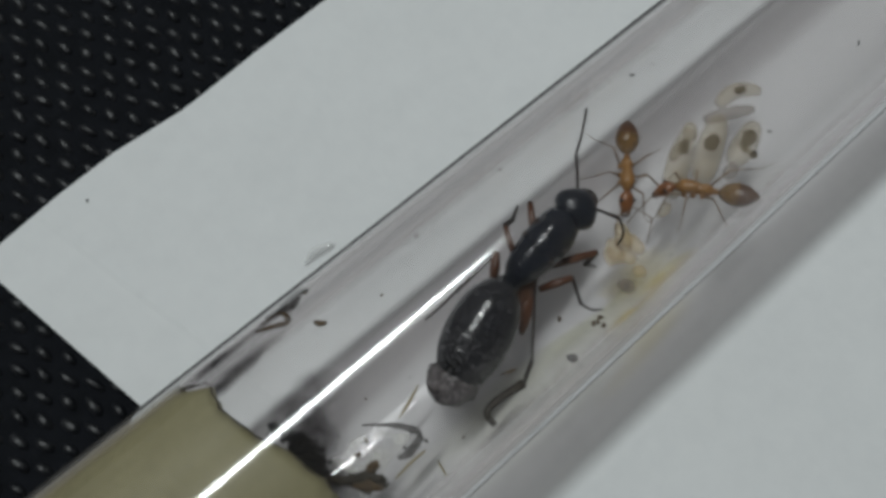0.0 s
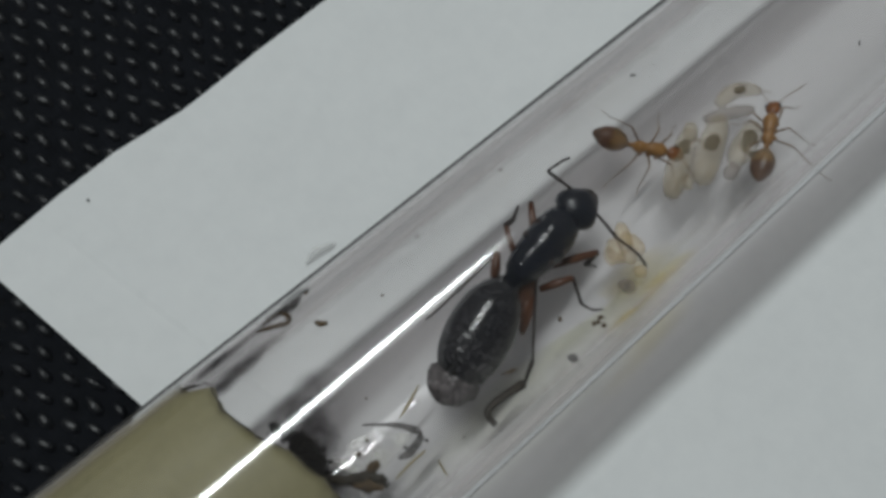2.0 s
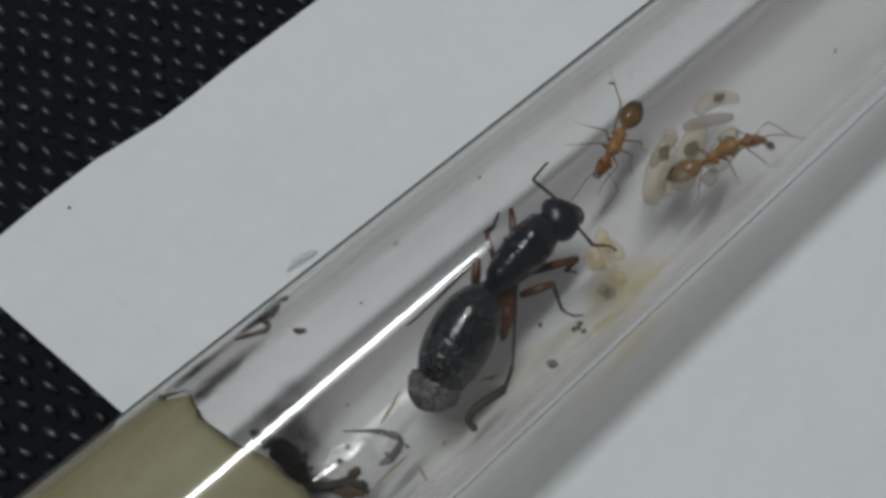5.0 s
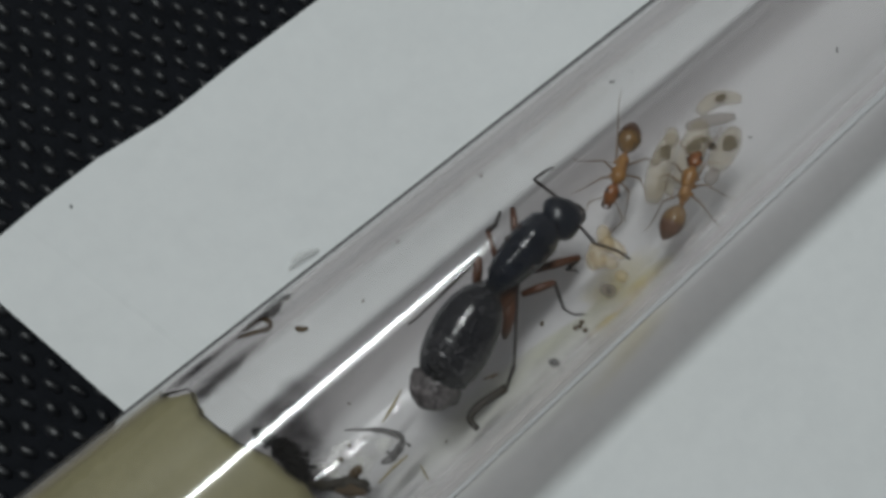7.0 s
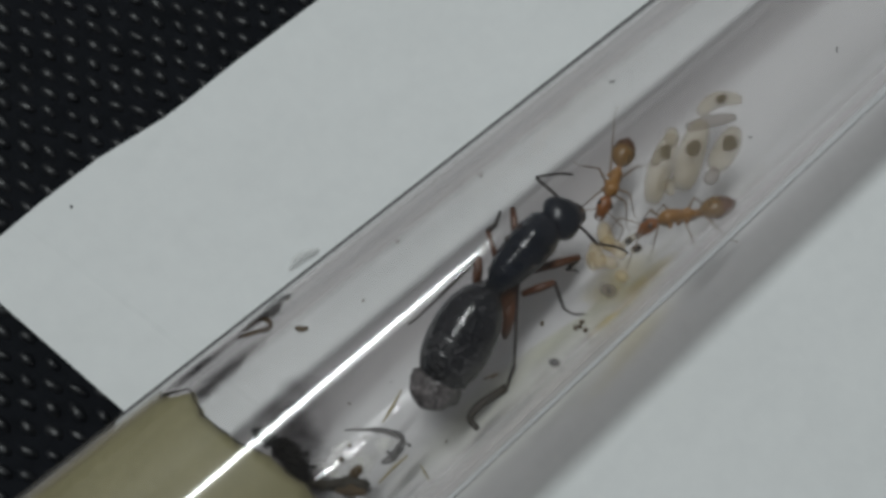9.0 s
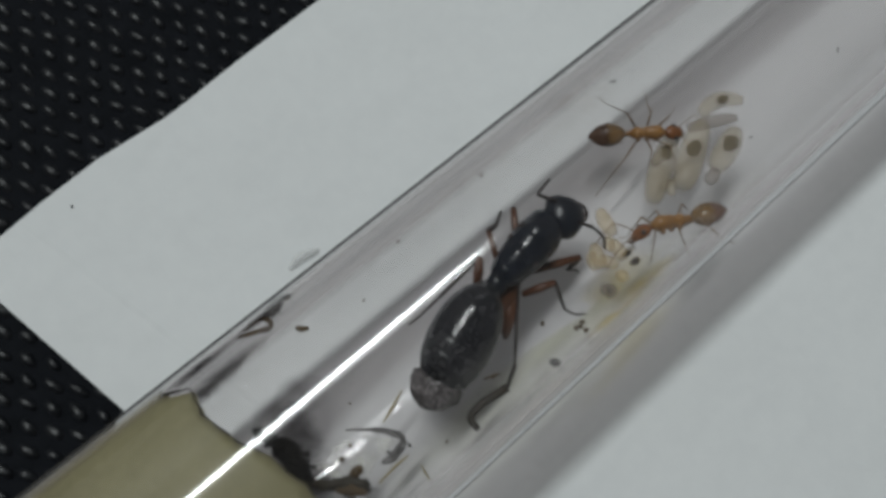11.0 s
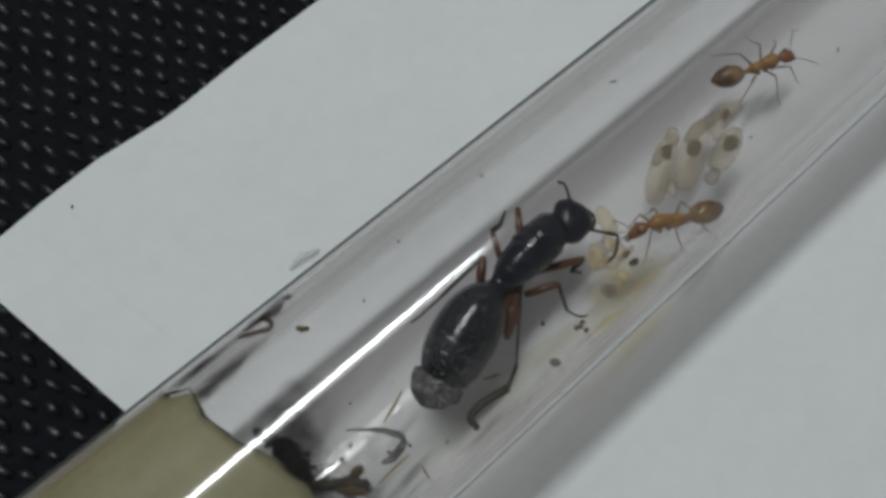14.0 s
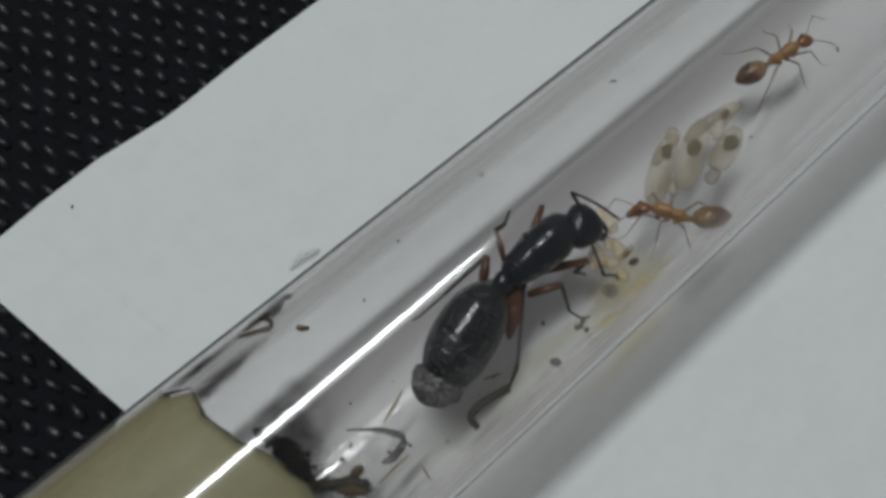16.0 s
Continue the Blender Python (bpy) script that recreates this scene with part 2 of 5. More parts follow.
# hardly any gloss face on, so the lamp's streak is not doubled
GLASS_INSIDE = glass("low_gloss_glass", ((0.0, 0.001), (0.3, 0.03), (0.6, 0.12), (1.0, 0.3)), ((0.0, 0.85), (1.0, 0.85)))
WATER = glass("water_film", ((0.0, 0.10), (0.4, 0.22), (0.8, 0.6), (1.0, 0.8)), ((0.0, 0.95), (1.0, 0.95)), 0.12)


# ---- builders ----
def mesh_of(name, verts, faces, smooth=True):
    me = bpy.data.meshes.new(name)
    me.from_pydata([(x * MM, y * MM, z * MM) for x, y, z in verts], [], faces)
    if smooth:
        me.polygons.foreach_set("use_smooth", [True] * len(me.polygons))
    me.validate()
    me.update()
    return me


def part(name, data, material, parent=None, label=""):
    """One mesh object, under its thing where one is given."""
    data.materials.clear()
    data.materials.append(material)
    ob = new(name, data)
    ob.parent = parent
    if label:
        ob["label"] = label
    return ob


def thing(name, place, label, category, group="", kind=""):
    ob = new(name)
    ob.empty_display_size = 0.001
    ob.location = Vector(place) * MM
    return tagged(ob, label, category, group, kind)


def rel(points, origin):
    return [tuple(a - b for a, b in zip(p[:3], origin)) + tuple(p[3:]) for p in points]


def loft(stations, n=20, name="loft", lumps=0.0, seed=0):
    """A closed body through elliptical sections (x, y, z, half width, half height)."""
    verts, faces = [], []
    last = len(stations) - 1
    for i, (x, y, z, w, h) in enumerate(stations):
        a, b = Vector(stations[max(i - 1, 0)][:3]), Vector(stations[min(i + 1, last)][:3])
        along = (b - a).normalized()
        side = along.cross(Vector((0, 0, 1)))
        side = side.normalized() if side.length > 1e-4 else Vector((0, 1, 0))
        up = side.cross(along)
        for k in range(n):
            c, s = math.cos(2 * math.pi * k / n), math.sin(2 * math.pi * k / n)
            p = Vector((x, y, z)) + side * (c * w) + up * (s * h)
            if lumps:
                p += noise.noise_vector(p * 1.7 + Vector((seed, 0, 0))) * lumps * min(w, h)
            verts.append(p)
    for i in range(last):
        for k in range(n):
            faces.append((i * n + k, i * n + (k + 1) % n, (i + 1) * n + (k + 1) % n, (i + 1) * n + k))
    faces.append(tuple(range(n))[::-1])
    faces.append(tuple(last * n + k for k in range(n)))
    return mesh_of(name, verts, faces)


def egg(a, b, w, h, power=0.5, steps=12, skew=0.0):
    """Sections of an egg-shaped body from a to b, thickest at the middle, or past it by skew."""
    out = []
    for i in range(steps + 1):
        u = i / steps
        v = 0.5 - 0.5 * math.cos(math.pi * u)
        r = max(math.sin(math.pi * v ** (1.0 + skew)), 0.0) ** power if 0 < i < steps else 0.04
        out.append(tuple(Vector(a).lerp(Vector(b), v)) + (w * r, h * r))
    return out


def rod(points, radii, n=8, name="rod"):
    """A tapered rod along a line of points."""
    return loft([(*p, r, r) for p, r in zip(points, radii)], n, name)


def box_mesh(x0, x1, y0, y1, z0, z1, name="slab"):
    v = [(x, y, z) for x in (x0, x1) for y in (y0, y1) for z in (z0, z1)]
    f = [(0, 1, 3, 2), (4, 6, 7, 5), (0, 4, 5, 1), (2, 3, 7, 6), (0, 2, 6, 4), (1, 5, 7, 3)]
    return mesh_of(name, v, f, smooth=False)


# ---- the room ----
# added out of view, pale enough to bounce lamplight back into the shadows
BOUNCE_DESK = shade("bounce_desk", (0.20, 0.19, 0.18), (0.27, 0.26, 0.25), 20, 0.5, 0.2, 300, 0.0002)


def room():
    """A plain pale unseen room round the black mat, kept small to bounce light, and an added pale desk."""
    tagged(part("ground", box_mesh(-1300, 1300, -1300, 1300, -40, -4.5), BOUNCE_DESK), "unseen plain desk under the mat, added pale to bounce light", "desk", kind="structure")
    for name, box in (("wall_north", (-1300, 1300, 1300, 1400, -40, 1900)), ("wall_south", (-1300, 1300, -1400, -1300, -40, 1900)),
                      ("wall_east", (1300, 1400, -1400, 1400, -40, 1900)), ("wall_west", (-1400, -1300, -1400, 1400, -40, 1900))):
        tagged(part(name, box_mesh(*box), WALL), "plain pale painted wall", "wall", kind="structure")
    tagged(part("ceiling", box_mesh(-1400, 1400, -1400, 1400, 1900, 2000), WALL), "plain pale painted ceiling", "ceiling", kind="structure")
    mat = thing("mat", (0, 0, -4.5), "black leatherette mat with a raised woven grain, on the desk", "mat")
    sheet_part = part("backing", box_mesh(-150, 150, -110, 110, 0, 1.75), MAT, mat)
    return mat


def grain(ground):
    """The raised grains of the mat: short ridged pads in slanting rows."""
    verts, faces = [], []
    rng = random.Random(4)
    n = 8

    def pad(cx, cy, turn, la, lb, hh, tilt):
        ca, sa = math.cos(turn), math.sin(turn)
        base = len(verts)
        for r, z in ((1.0, 0.0), (0.80, 0.55), (0.45, 0.9)):
            for k in range(n):
                w = r * rng.uniform(0.88, 1.1)
                u, v = la * w * math.cos(2 * math.pi * k / n), lb * w * math.sin(2 * math.pi * k / n)
                verts.append((cx + u * ca - v * sa, cy + u * sa + v * ca, 1.72 + hh * z + tilt * u * z))
        verts.append((cx, cy, 1.72 + hh))
        for ring in range(2):
            for k in range(n):
                a, b = base + ring * n + k, base + ring * n + (k + 1) % n
                faces.append((a, b, b + n, a + n))
        for k in range(n):
            faces.append((base + 2 * n + k, base + 2 * n + (k + 1) % n, base + 3 * n))

    for i in range(-45, 46):
        for j in range(-45, 46):
            cx = GRAIN_ORIGIN[0] + i * GRAIN_A[0] + j * GRAIN_B[0]
            cy = GRAIN_ORIGIN[1] + i * GRAIN_A[1] + j * GRAIN_B[1]
            if not (-64 < cx < 64 and -14 < cy < 66):
                continue
            pad(cx + rng.uniform(-0.06, 0.06), cy + rng.uniform(-0.06, 0.06), GRAIN_TURN + rng.uniform(-0.2, 0.2),
                0.84 * rng.uniform(0.85, 1.12), 0.40 * rng.uniform(0.85, 1.12), 0.44 * rng.uniform(0.8, 1.15), rng.uniform(-0.12, 0.12))
    tagged(part("grain", mesh_of("grain", verts, faces), GRAIN, ground), kind="stuff")


GRAIN_ORIGIN = (-15.37, 35.88)
GRAIN_A = (1.0895, -1.2983)
GRAIN_B = (-0.8827, -1.3086)
GRAIN_TURN = math.radians(-79)
grain(room())


PAPER_TOP = -2.0   # the tube's lips hold it 2 mm clear of the paper


def sheet():
    """The paper: a cut sheet with a slightly wavering edge and a faint rise at its corner."""
    edge = [(-25.45, 25.43), (-23.56, 25.58), (-18.61, 26.13), (-13.61, 26.44), (-7.81, 26.16), (-5.54, 26.29), (-0.52, 26.70), (6.77, 27.06)]
    edge = [Vector(e) for e in edge]
    far = edge[-1] + (edge[-1] - edge[-2]).normalized() * 90
    low = edge[0] + (Vector((-22.93, 10.19)) - Vector((-25.10, 23.27))).normalized() * 110
    outline = edge + [far, far + (low - edge[0]), low]
    top = [(p.x, p.y, PAPER_TOP) for p in outline]
    n = len(top)
    verts = top + [(x, y, PAPER_TOP - 0.12) for x, y, _ in top]
    faces = [tuple(range(n))[::-1], tuple(range(n, 2 * n))]
    faces += [(i, (i + 1) % n, n + (i + 1) % n, n + i) for i in range(n)]
    ob = part("paper_sheet", mesh_of("paper_sheet", verts, faces, smooth=False), PAPER)
    tagged(ob, "white sheet of paper with a hand-cut edge on the black mat", "paper")


sheet()

# ---- the test tube ----
AXIS = 8.15   # height of the tube's axis
OUTER, INNER = 8.0, 7.0


def tube():
    n, verts, faces = 2048, [], []
    xs = (-85, 85)
    for r in (OUTER, INNER):
        for x in xs:
            for k in range(n):
                a = 2 * math.pi * k / n
                verts.append((x, r * math.cos(a), AXIS + r * math.sin(a)))
    m = len(xs)
    for s in range(2):
        for i in range(m - 1):
            for k in range(n):
                a, b = (s * m + i) * n + k, (s * m + i) * n + (k + 1) % n
                q = (a, b, b + n, a + n)
                faces.append(q[::-1] if s == 0 else q)
    holder = thing("test_tube", (0, 0, 0), "clear glass test tube lying on white paper", "test tube")
    used = m * n
    outer = [f for f in faces if max(f) < used]
    inner = [tuple(v - used for v in f) for f in faces if min(f) >= used]
    low = [f for f in outer if math.sin(2 * math.pi * ((f[0] % n) + 0.5) / n) < -0.72]
    high = [f for f in outer if math.sin(2 * math.pi * ((f[0] % n) + 0.5) / n) >= -0.72]
    for side, material, label in ((1, GLASS_DARK_RIM, "clear glass wall whose refracted dark edge is put into its gloss colour"), (-1, GLASS, "")):
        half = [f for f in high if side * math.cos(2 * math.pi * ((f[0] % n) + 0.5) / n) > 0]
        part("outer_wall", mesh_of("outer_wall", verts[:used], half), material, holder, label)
    part("fogged_wall", mesh_of("fogged_wall", verts[:used], low), GLASS_DULL, holder, "underside of the glass, its gloss weak and blurred")
    part("inner_wall", mesh_of("inner_wall", verts[used:], inner), GLASS_INSIDE, holder)
    for x in xs:
        # a thick flared lip, on which the tube rests
        out = 1 if x > 0 else -1
        section = [(0, INNER), (0, OUTER), (0.6 * out, 9.4), (1.8 * out, 10.9), (3.0 * out, AXIS - PAPER_TOP), (4.2 * out, 10.9), (4.8 * out, 10.0), (4.4 * out, 8.4), (3.0 * out, INNER)]
        ring = [(x + dx, r * math.cos(2 * math.pi * k / 64), AXIS + r * math.sin(2 * math.pi * k / 64)) for dx, r in section for k in range(64)]
        around = [(i * 64 + k, i * 64 + (k + 1) % 64, (i + 1) % len(section) * 64 + (k + 1) % 64, (i + 1) % len(section) * 64 + k) for i in range(len(section)) for k in range(64)]
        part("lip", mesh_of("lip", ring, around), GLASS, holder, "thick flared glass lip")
    return holder


tube()


def plug():
    """The damp plug, a packed cylinder with an uneven front."""
    n, verts, faces = 128, [], []
    xs = (-70, -50, -36, -30, -26, -23, -21.5, -20, -19, -18.2, -17.6)

    def ease(v):
        v = min(1.0, max(0.0, v))
        return v * v * (3 - 2 * v)

    def front(deg):
        """How far the packing reaches along the tube, by the angle round it: held back low down and at both sides, furthest at the top."""
        deg = deg - 360 if deg > 270 else deg
        held = -1.35 * (1 - ease((deg - 26) / 14)) - 0.62 * (1 - ease((deg - 54) / 26)) - 1.8 * ease((deg - 140) / 30)
        return held + 0.2 * math.exp(-((deg - 41) / 4) ** 2) + 0.95 * ease((deg - 74) / 26)

    for i, x in enumerate(xs):
        for k in range(n):
            a = 2 * math.pi * k / n
            d = Vector((math.cos(a), math.sin(a), 0))
            reach = front(math.degrees(a)) + 0.28 * noise.noise(d * 5) + 0.16 * noise.noise(d * 16)
            u = max(0.0, (x + 30) / 12.4) ** 2
            r = 7.72 + 0.04 * noise.noise(Vector((x, d.x * 5, d.y * 5))) - (0.3 if i == len(xs) - 1 else 0)
            verts.append((x + reach * u, r * d.x, AXIS + r * d.y))
    for i in range(len(xs) - 1):
        for k in range(n):
            faces.append((i * n + k, (i + 1) * n + k, (i + 1) * n + (k + 1) % n, i * n + (k + 1) % n))
    faces.append(tuple(range(n)))
    tip = len(verts)
    verts.append((-20.5, 0, AXIS))
    faces += [(tip, (len(xs) - 1) * n + (k + 1) % n, (len(xs) - 1) * n + k) for k in range(n)]
    ob = thing("cotton_plug", (0, 0, 0), "beige damp cotton plug inside the glass tube", "plug")
    part("packing", mesh_of("packing", verts, faces), COTTON, ob)
    rim = [Vector(verts[(len(xs) - 1) * n + k]) for k in range(n)]
    ring = []
    for k in range(n + 1):
        p, v = rim[k % n], noise.noise(rim[k % n] * 1.4)
        r = 0.05 + 0.09 * v + 0.10 * max(0, -(p.z - AXIS) / 7)
        r *= 1.0 if p.y > 1.5 else 0.35
        ring.append((p.x - 0.05, p.y * 1.045, AXIS + (p.z - AXIS) * 1.045, max(r, 0.012), max(r, 0.012)))
    part("stained_edge", loft(ring, 8, lumps=0.5, seed=3), DEBRIS_DARK, ob, "dark brown stained edge")


plug()

# ---- ants ----
def smooth_line(points, radii, steps=5):
    """A rounded line through the points, with the radii in between."""
    pts = [Vector((*p, r)) for p, r in zip(points, radii)]
    ends = [pts[0] * 2 - pts[1]] + pts + [pts[-1] * 2 - pts[-2]]
    out = []
    for i in range(1, len(ends) - 2):
        a, b, c, d = ends[i - 1:i + 3]
        for k in range(steps):
            t = k / steps
            out.append(0.5 * ((2 * b) + (c - a) * t + (2 * a - 5 * b + 4 * c - d) * t * t + (3 * b - a - 3 * c + d) * t ** 3))
    out.append(pts[-1])
    return [tuple(v)[:3] for v in out], [max(v[3], 0.02) for v in out]


def limb(points, radii, parent, materials, names=("leg", "tibia", "tarsus")):
    """A jointed leg: the thigh is the part, with its shin and foot under it. Points are given from the hip on."""
    hip = Vector(points[0])
    local = [Vector(p) - hip for p in points]
    mid = local[0].lerp(local[1], 0.5) + Vector((0, 0, 0.02))
    leg = part(names[0], rod([local[0], mid, local[1]], [radii[0] * 0.75, radii[0], radii[0] * 0.7], 8), materials[0], parent)
    leg.location = hip * MM
    part(names[1], rod([local[1], local[1].lerp(local[2], 0.5), local[2]], [radii[1] * 1.15, radii[1], radii[1] * 0.85], 8), materials[1], leg)
    foot = local[2:]
    spread = [radii[2] * (1.0 - 0.1 * i) for i in range(len(foot))]
    if len(foot) > 2:
        foot, spread = smooth_line(foot, spread, 4)
    part(names[2], rod(foot, spread, 6), materials[1], leg)
    return leg


QUEEN_AT = (4.0, 0.6, 1.15)
NECK = (3.05, 0.35, 3.0)


def build_queen():
    q = thing("queen_ant", QUEEN_AT, "large glossy black queen ant with red-brown legs, in the glass tube", "ant")
    o = QUEEN_AT
    # gaster: first plate smooth, the later ones stepped, the tip wrinkled
    a, b = Vector((0.85, 0.45, 3.95)), Vector((-7.95, -2.85, 2.7))
    across = Vector((-0.36, 0.93, 0))

    fore = a.lerp(b, 0.085)

    def section(u, grow=1.0):
        p = fore.lerp(b, u) + Vector((0, 0, 0.9 * math.sin(math.pi * u ** 0.4))) - across * (0.12 * math.sin(math.pi * u))
        v = min(u / 0.84 + 0.012, 0.995)
        r = (4 * v * (1 - v)) ** (0.36 if v < 0.5 else 0.42)
        return (*(p - Vector(o)), 2.3 * r * grow, 2.0 * r * grow)

    def stub(u, w):
        return (*(a.lerp(b, u) + across * (-0.12 * u) + Vector((0, 0, 0.15)) - Vector(o)), w, w * 0.8)

    gaster = part("gaster", loft([(*(fore - Vector(o)), 0.05, 0.05)] + [section(u) for u in (0.015, 0.05, 0.1, 0.16, 0.23, 0.3, 0.36, 0.42, 0.46)] + [section(0.466, 0.996)], 32), CHITIN_FLECKED, q)
    for u0, u1, g in ((0.43, 0.58, 1.0), (0.55, 0.68, 1.0), (0.66, 0.76, 0.995), (0.745, 0.815, 0.985)):
        us = [u0 + (u1 - u0) * k / 5 for k in range(6)]
        part("tergite", loft([section(us[0], 0.997)] + [section(u, g) for u in us] + [section(us[-1] + 0.006, g * 0.994)], 32), CHITIN_DULL, gaster, "grey-frosted wrinkled black back plate")
    ends = [(0.70, 0.9), (0.74, 1.42), (0.79, 1.68), (0.84, 1.66), (0.89, 1.52), (0.93, 1.34), (0.96, 1.1), (0.985, 0.75), (1.0, 0.25)]
    part("gaster_tip", loft([stub(u, w) for u, w in ends], 40, lumps=0.3, seed=5), CHITIN_TIP, gaster, "wrinkled grey-brown tip")
    # waist
    part("petiole", loft(rel([(0.2, 0.0, 3.2, 0.6, 0.5), (0.8, 0.05, 3.4, 0.82, 0.7), (1.25, 0.08, 3.5, 0.72, 0.7), (1.5, 0.12, 3.7, 0.8, 0.7), (1.7, 0.2, 3.9, 0.75, 0.45), (1.95, 0.24, 3.4, 0.4, 0.6), (2.2, 0.28, 3.1, 0.35, 0.35)], o), 16), CHITIN, q)
    # thorax
    thorax = part("thorax", loft(rel([(1.5, 0.2, 3.3, 0.7, 0.6), (1.75, 0.22, 3.6, 1.05, 0.95), (2.4, 0.32, 3.9, 1.25, 1.15), (3.4, 0.42, 4.1, 1.47, 1.3), (4.5, 0.54, 4.25, 1.58, 1.38), (5.6, 0.69, 4.2, 1.58, 1.38),
                                  (6.4, 0.86, 4.1, 1.42, 1.3), (6.85, 0.93, 3.95, 1.2, 1.1), (7.1, 0.96, 3.85, 0.8, 0.75)], o), 28), CHITIN, q)
    part("scutum", loft(rel(egg((4.15, 0.56, 4.85), (6.25, 0.85, 4.8), 1.3, 0.95, 0.5), o), 28), CHITIN, thorax)
    part("scutellum", loft(rel(egg((3.1, 0.42, 4.8), (4.25, 0.58, 4.95), 0.98, 0.72, 0.5), o), 20), CHITIN, thorax)
    part("metanotum", loft(rel(egg((2.6, 0.34, 4.6), (3.2, 0.44, 4.75), 0.85, 0.55, 0.5), o), 18), CHITIN, thorax)
    part("propodeum", loft(rel(egg((1.65, 0.22, 4.1), (2.75, 0.38, 4.4), 1.0, 0.75, 0.5), o), 20), CHITIN, thorax)
    part("pronotum", loft(rel(egg((6.0, 0.8, 4.35), (7.25, 0.97, 4.1), 1.35, 0.85, 0.45), o), 20), CHITIN, thorax)
    for x, s in ((4.9, 1), (3.7, 1), (4.9, -1), (3.7, -1)):
        part("wing_stub", loft(rel(egg((x - 0.25, 0.6 + s * 1.32, 4.95), (x + 0.2, 0.62 + s * 1.3, 5.0), 0.16, 0.14), o), 10), QUEEN_SHIN, thorax)
    # head, turning at the neck
    head = part("head", loft([(-0.35, 0, -0.1, 0.3, 0.3), (0.0, 0, 0.0, 1.05, 0.6), (0.25, 0, 0.02, 1.46, 0.88), (0.65, 0, 0.0, 1.66, 1.04), (1.15, 0, -0.06, 1.64, 1.08),
                              (1.6, 0, -0.14, 1.4, 0.95), (2.0, 0, -0.25, 1.15, 0.8), (2.3, 0, -0.36, 0.85, 0.55), (2.5, 0, -0.45, 0.4, 0.3)], 28), HEAD_CHITIN, q)
    head.location = Vector(NECK) * MM
    for s in (1, -1):
        part("eye", loft(egg((0.8, s * 1.36, 0.38), (1.3, s * 1.32, 0.35), 0.14, 0.26, 0.5, 8), 14), EYE, head, "matt dark oval eye")
        part("mandible", loft([(2.2, s * 0.6, -0.5, 0.28, 0.22), (2.6, s * 0.5, -0.6, 0.3, 0.2), (2.95, s * 0.22, -0.68, 0.2, 0.14), (3.1, s * 0.02, -0.7, 0.06, 0.06)], 10), QUEEN_SHIN, head, "dark red-brown jaw")
    # feelers: a straight base piece and a bent, beaded whip
    feelers = []
    for name in ("left", "right"):
        scape = part("scape", rod([(0, 0, 0), (0.2, 0, 0), (1.5, 0, 0.04), (2.7, 0, 0), (3.0, 0, 0)], [0.06, 0.105, 0.11, 0.14, 0.09], 8), QUEEN_SHIN, q)
        whip, radii = [], []
        for i in range(12):
            u = i / 11
            whip += [(3.55 * u, 0, 0.35 * math.sin(math.pi * u)), (3.55 * (u + 0.06), 0, 0.35 * math.sin(math.pi * min(u + 0.06, 1)))]
            radii += [0.09 + 0.01 * u, 0.115 - 0.02 * u]
        funiculus = part("funiculus", rod(whip, radii, 8), QUEEN_SHIN, q)
        feelers += [scape, funiculus]
    red = (QUEEN_LEG, QUEEN_SHIN)
    legs = (
        # front, middle and hind on the bright side of the tube
        ([(4.30, -0.84, 2.90), (7.55, -2.26, 2.90), (6.45, -2.35, 2.20), (7.00, -2.70, 1.90), (7.15, -3.00, 1.85)], (0.34, 0.18, 0.10)),
        ([(2.60, -1.55, 2.55), (4.62, -2.45, 3.60), (4.40, -4.22, 2.00), (4.76, -5.07, 1.90), (5.36, -5.49, 1.95)], (0.33, 0.14, 0.09)),
        ([(3.01, -0.46, 3.40), (-1.77, -4.80, 4.60), (-2.62, -5.62, 2.60), (-4.62, -5.32, 2.10), (-5.80, -5.50, 2.10), (-5.90, -6.45, 2.20)], (0.13, 0.15, 0.32)),
        # the other side
        ([(4.30, 1.15, 3.60), (5.74, 3.34, 4.20), (5.42, 2.25, 2.40), (4.95, 1.45, 1.90)], (0.30, 0.17, 0.08)),
        ([(2.36, 1.10, 3.70), (3.28, 3.22, 4.10), (4.30, 3.30, 3.45), (4.55, 3.45, 3.30), (5.32, 3.86, 3.10)], (0.24, 0.19, 0.13)),
        ([(0.15, 0.75, 3.20), (1.60, 2.26, 4.00), (-2.05, 2.04, 2.40), (-3.90, 1.96, 1.90), (-4.78, 2.00, 1.80)], (0.36, 0.14, 0.09)),
    )
    limbs = [limb(rel(points, o), radii, q, (QUEEN_SHIN, QUEEN_SHIN) if k == 2 else red) for k, (points, radii) in enumerate(legs)]
    part("hip", loft(rel(egg((2.64, -0.54, 2.60), (-0.41, -3.14, 2.00), 0.55, 0.5), o), 14), QUEEN_LEG, q, "red-brown hip")
    part("hip", loft(rel(egg((0.3, -1.3, 2.5), (3.3, -0.3, 2.8), 0.75, 0.6), o), 14), QUEEN_LEG, q, "red-brown hip")
    part("hip", loft(rel(egg((4.2, -0.6, 2.9), (5.0, 0.1, 3.0), 0.42, 0.6), o), 14), QUEEN_LEG, q, "red-brown hip")
    part("hip", loft(rel(egg((5.6, -0.3, 2.8), (6.4, 0.3, 3.0), 0.4, 0.6), o), 14), QUEEN_LEG, q, "red-brown hip")
    return q, thorax, head, feelers, limbs[3]


queen, queen_thorax, queen_head, (left_scape, left_funiculus, right_scape, right_funiculus), queen_foreleg = build_queen()


SIZE, STAND = 1.08, 0.65   # the worker's size, and how far the legs lift its body


def raised(stations):
    return [(x * SIZE, y * SIZE, z * SIZE + STAND, w * SIZE, h * SIZE) for x, y, z, w, h in stations]


def sized(stations):
    return [tuple(v * SIZE for v in st) for st in stations]


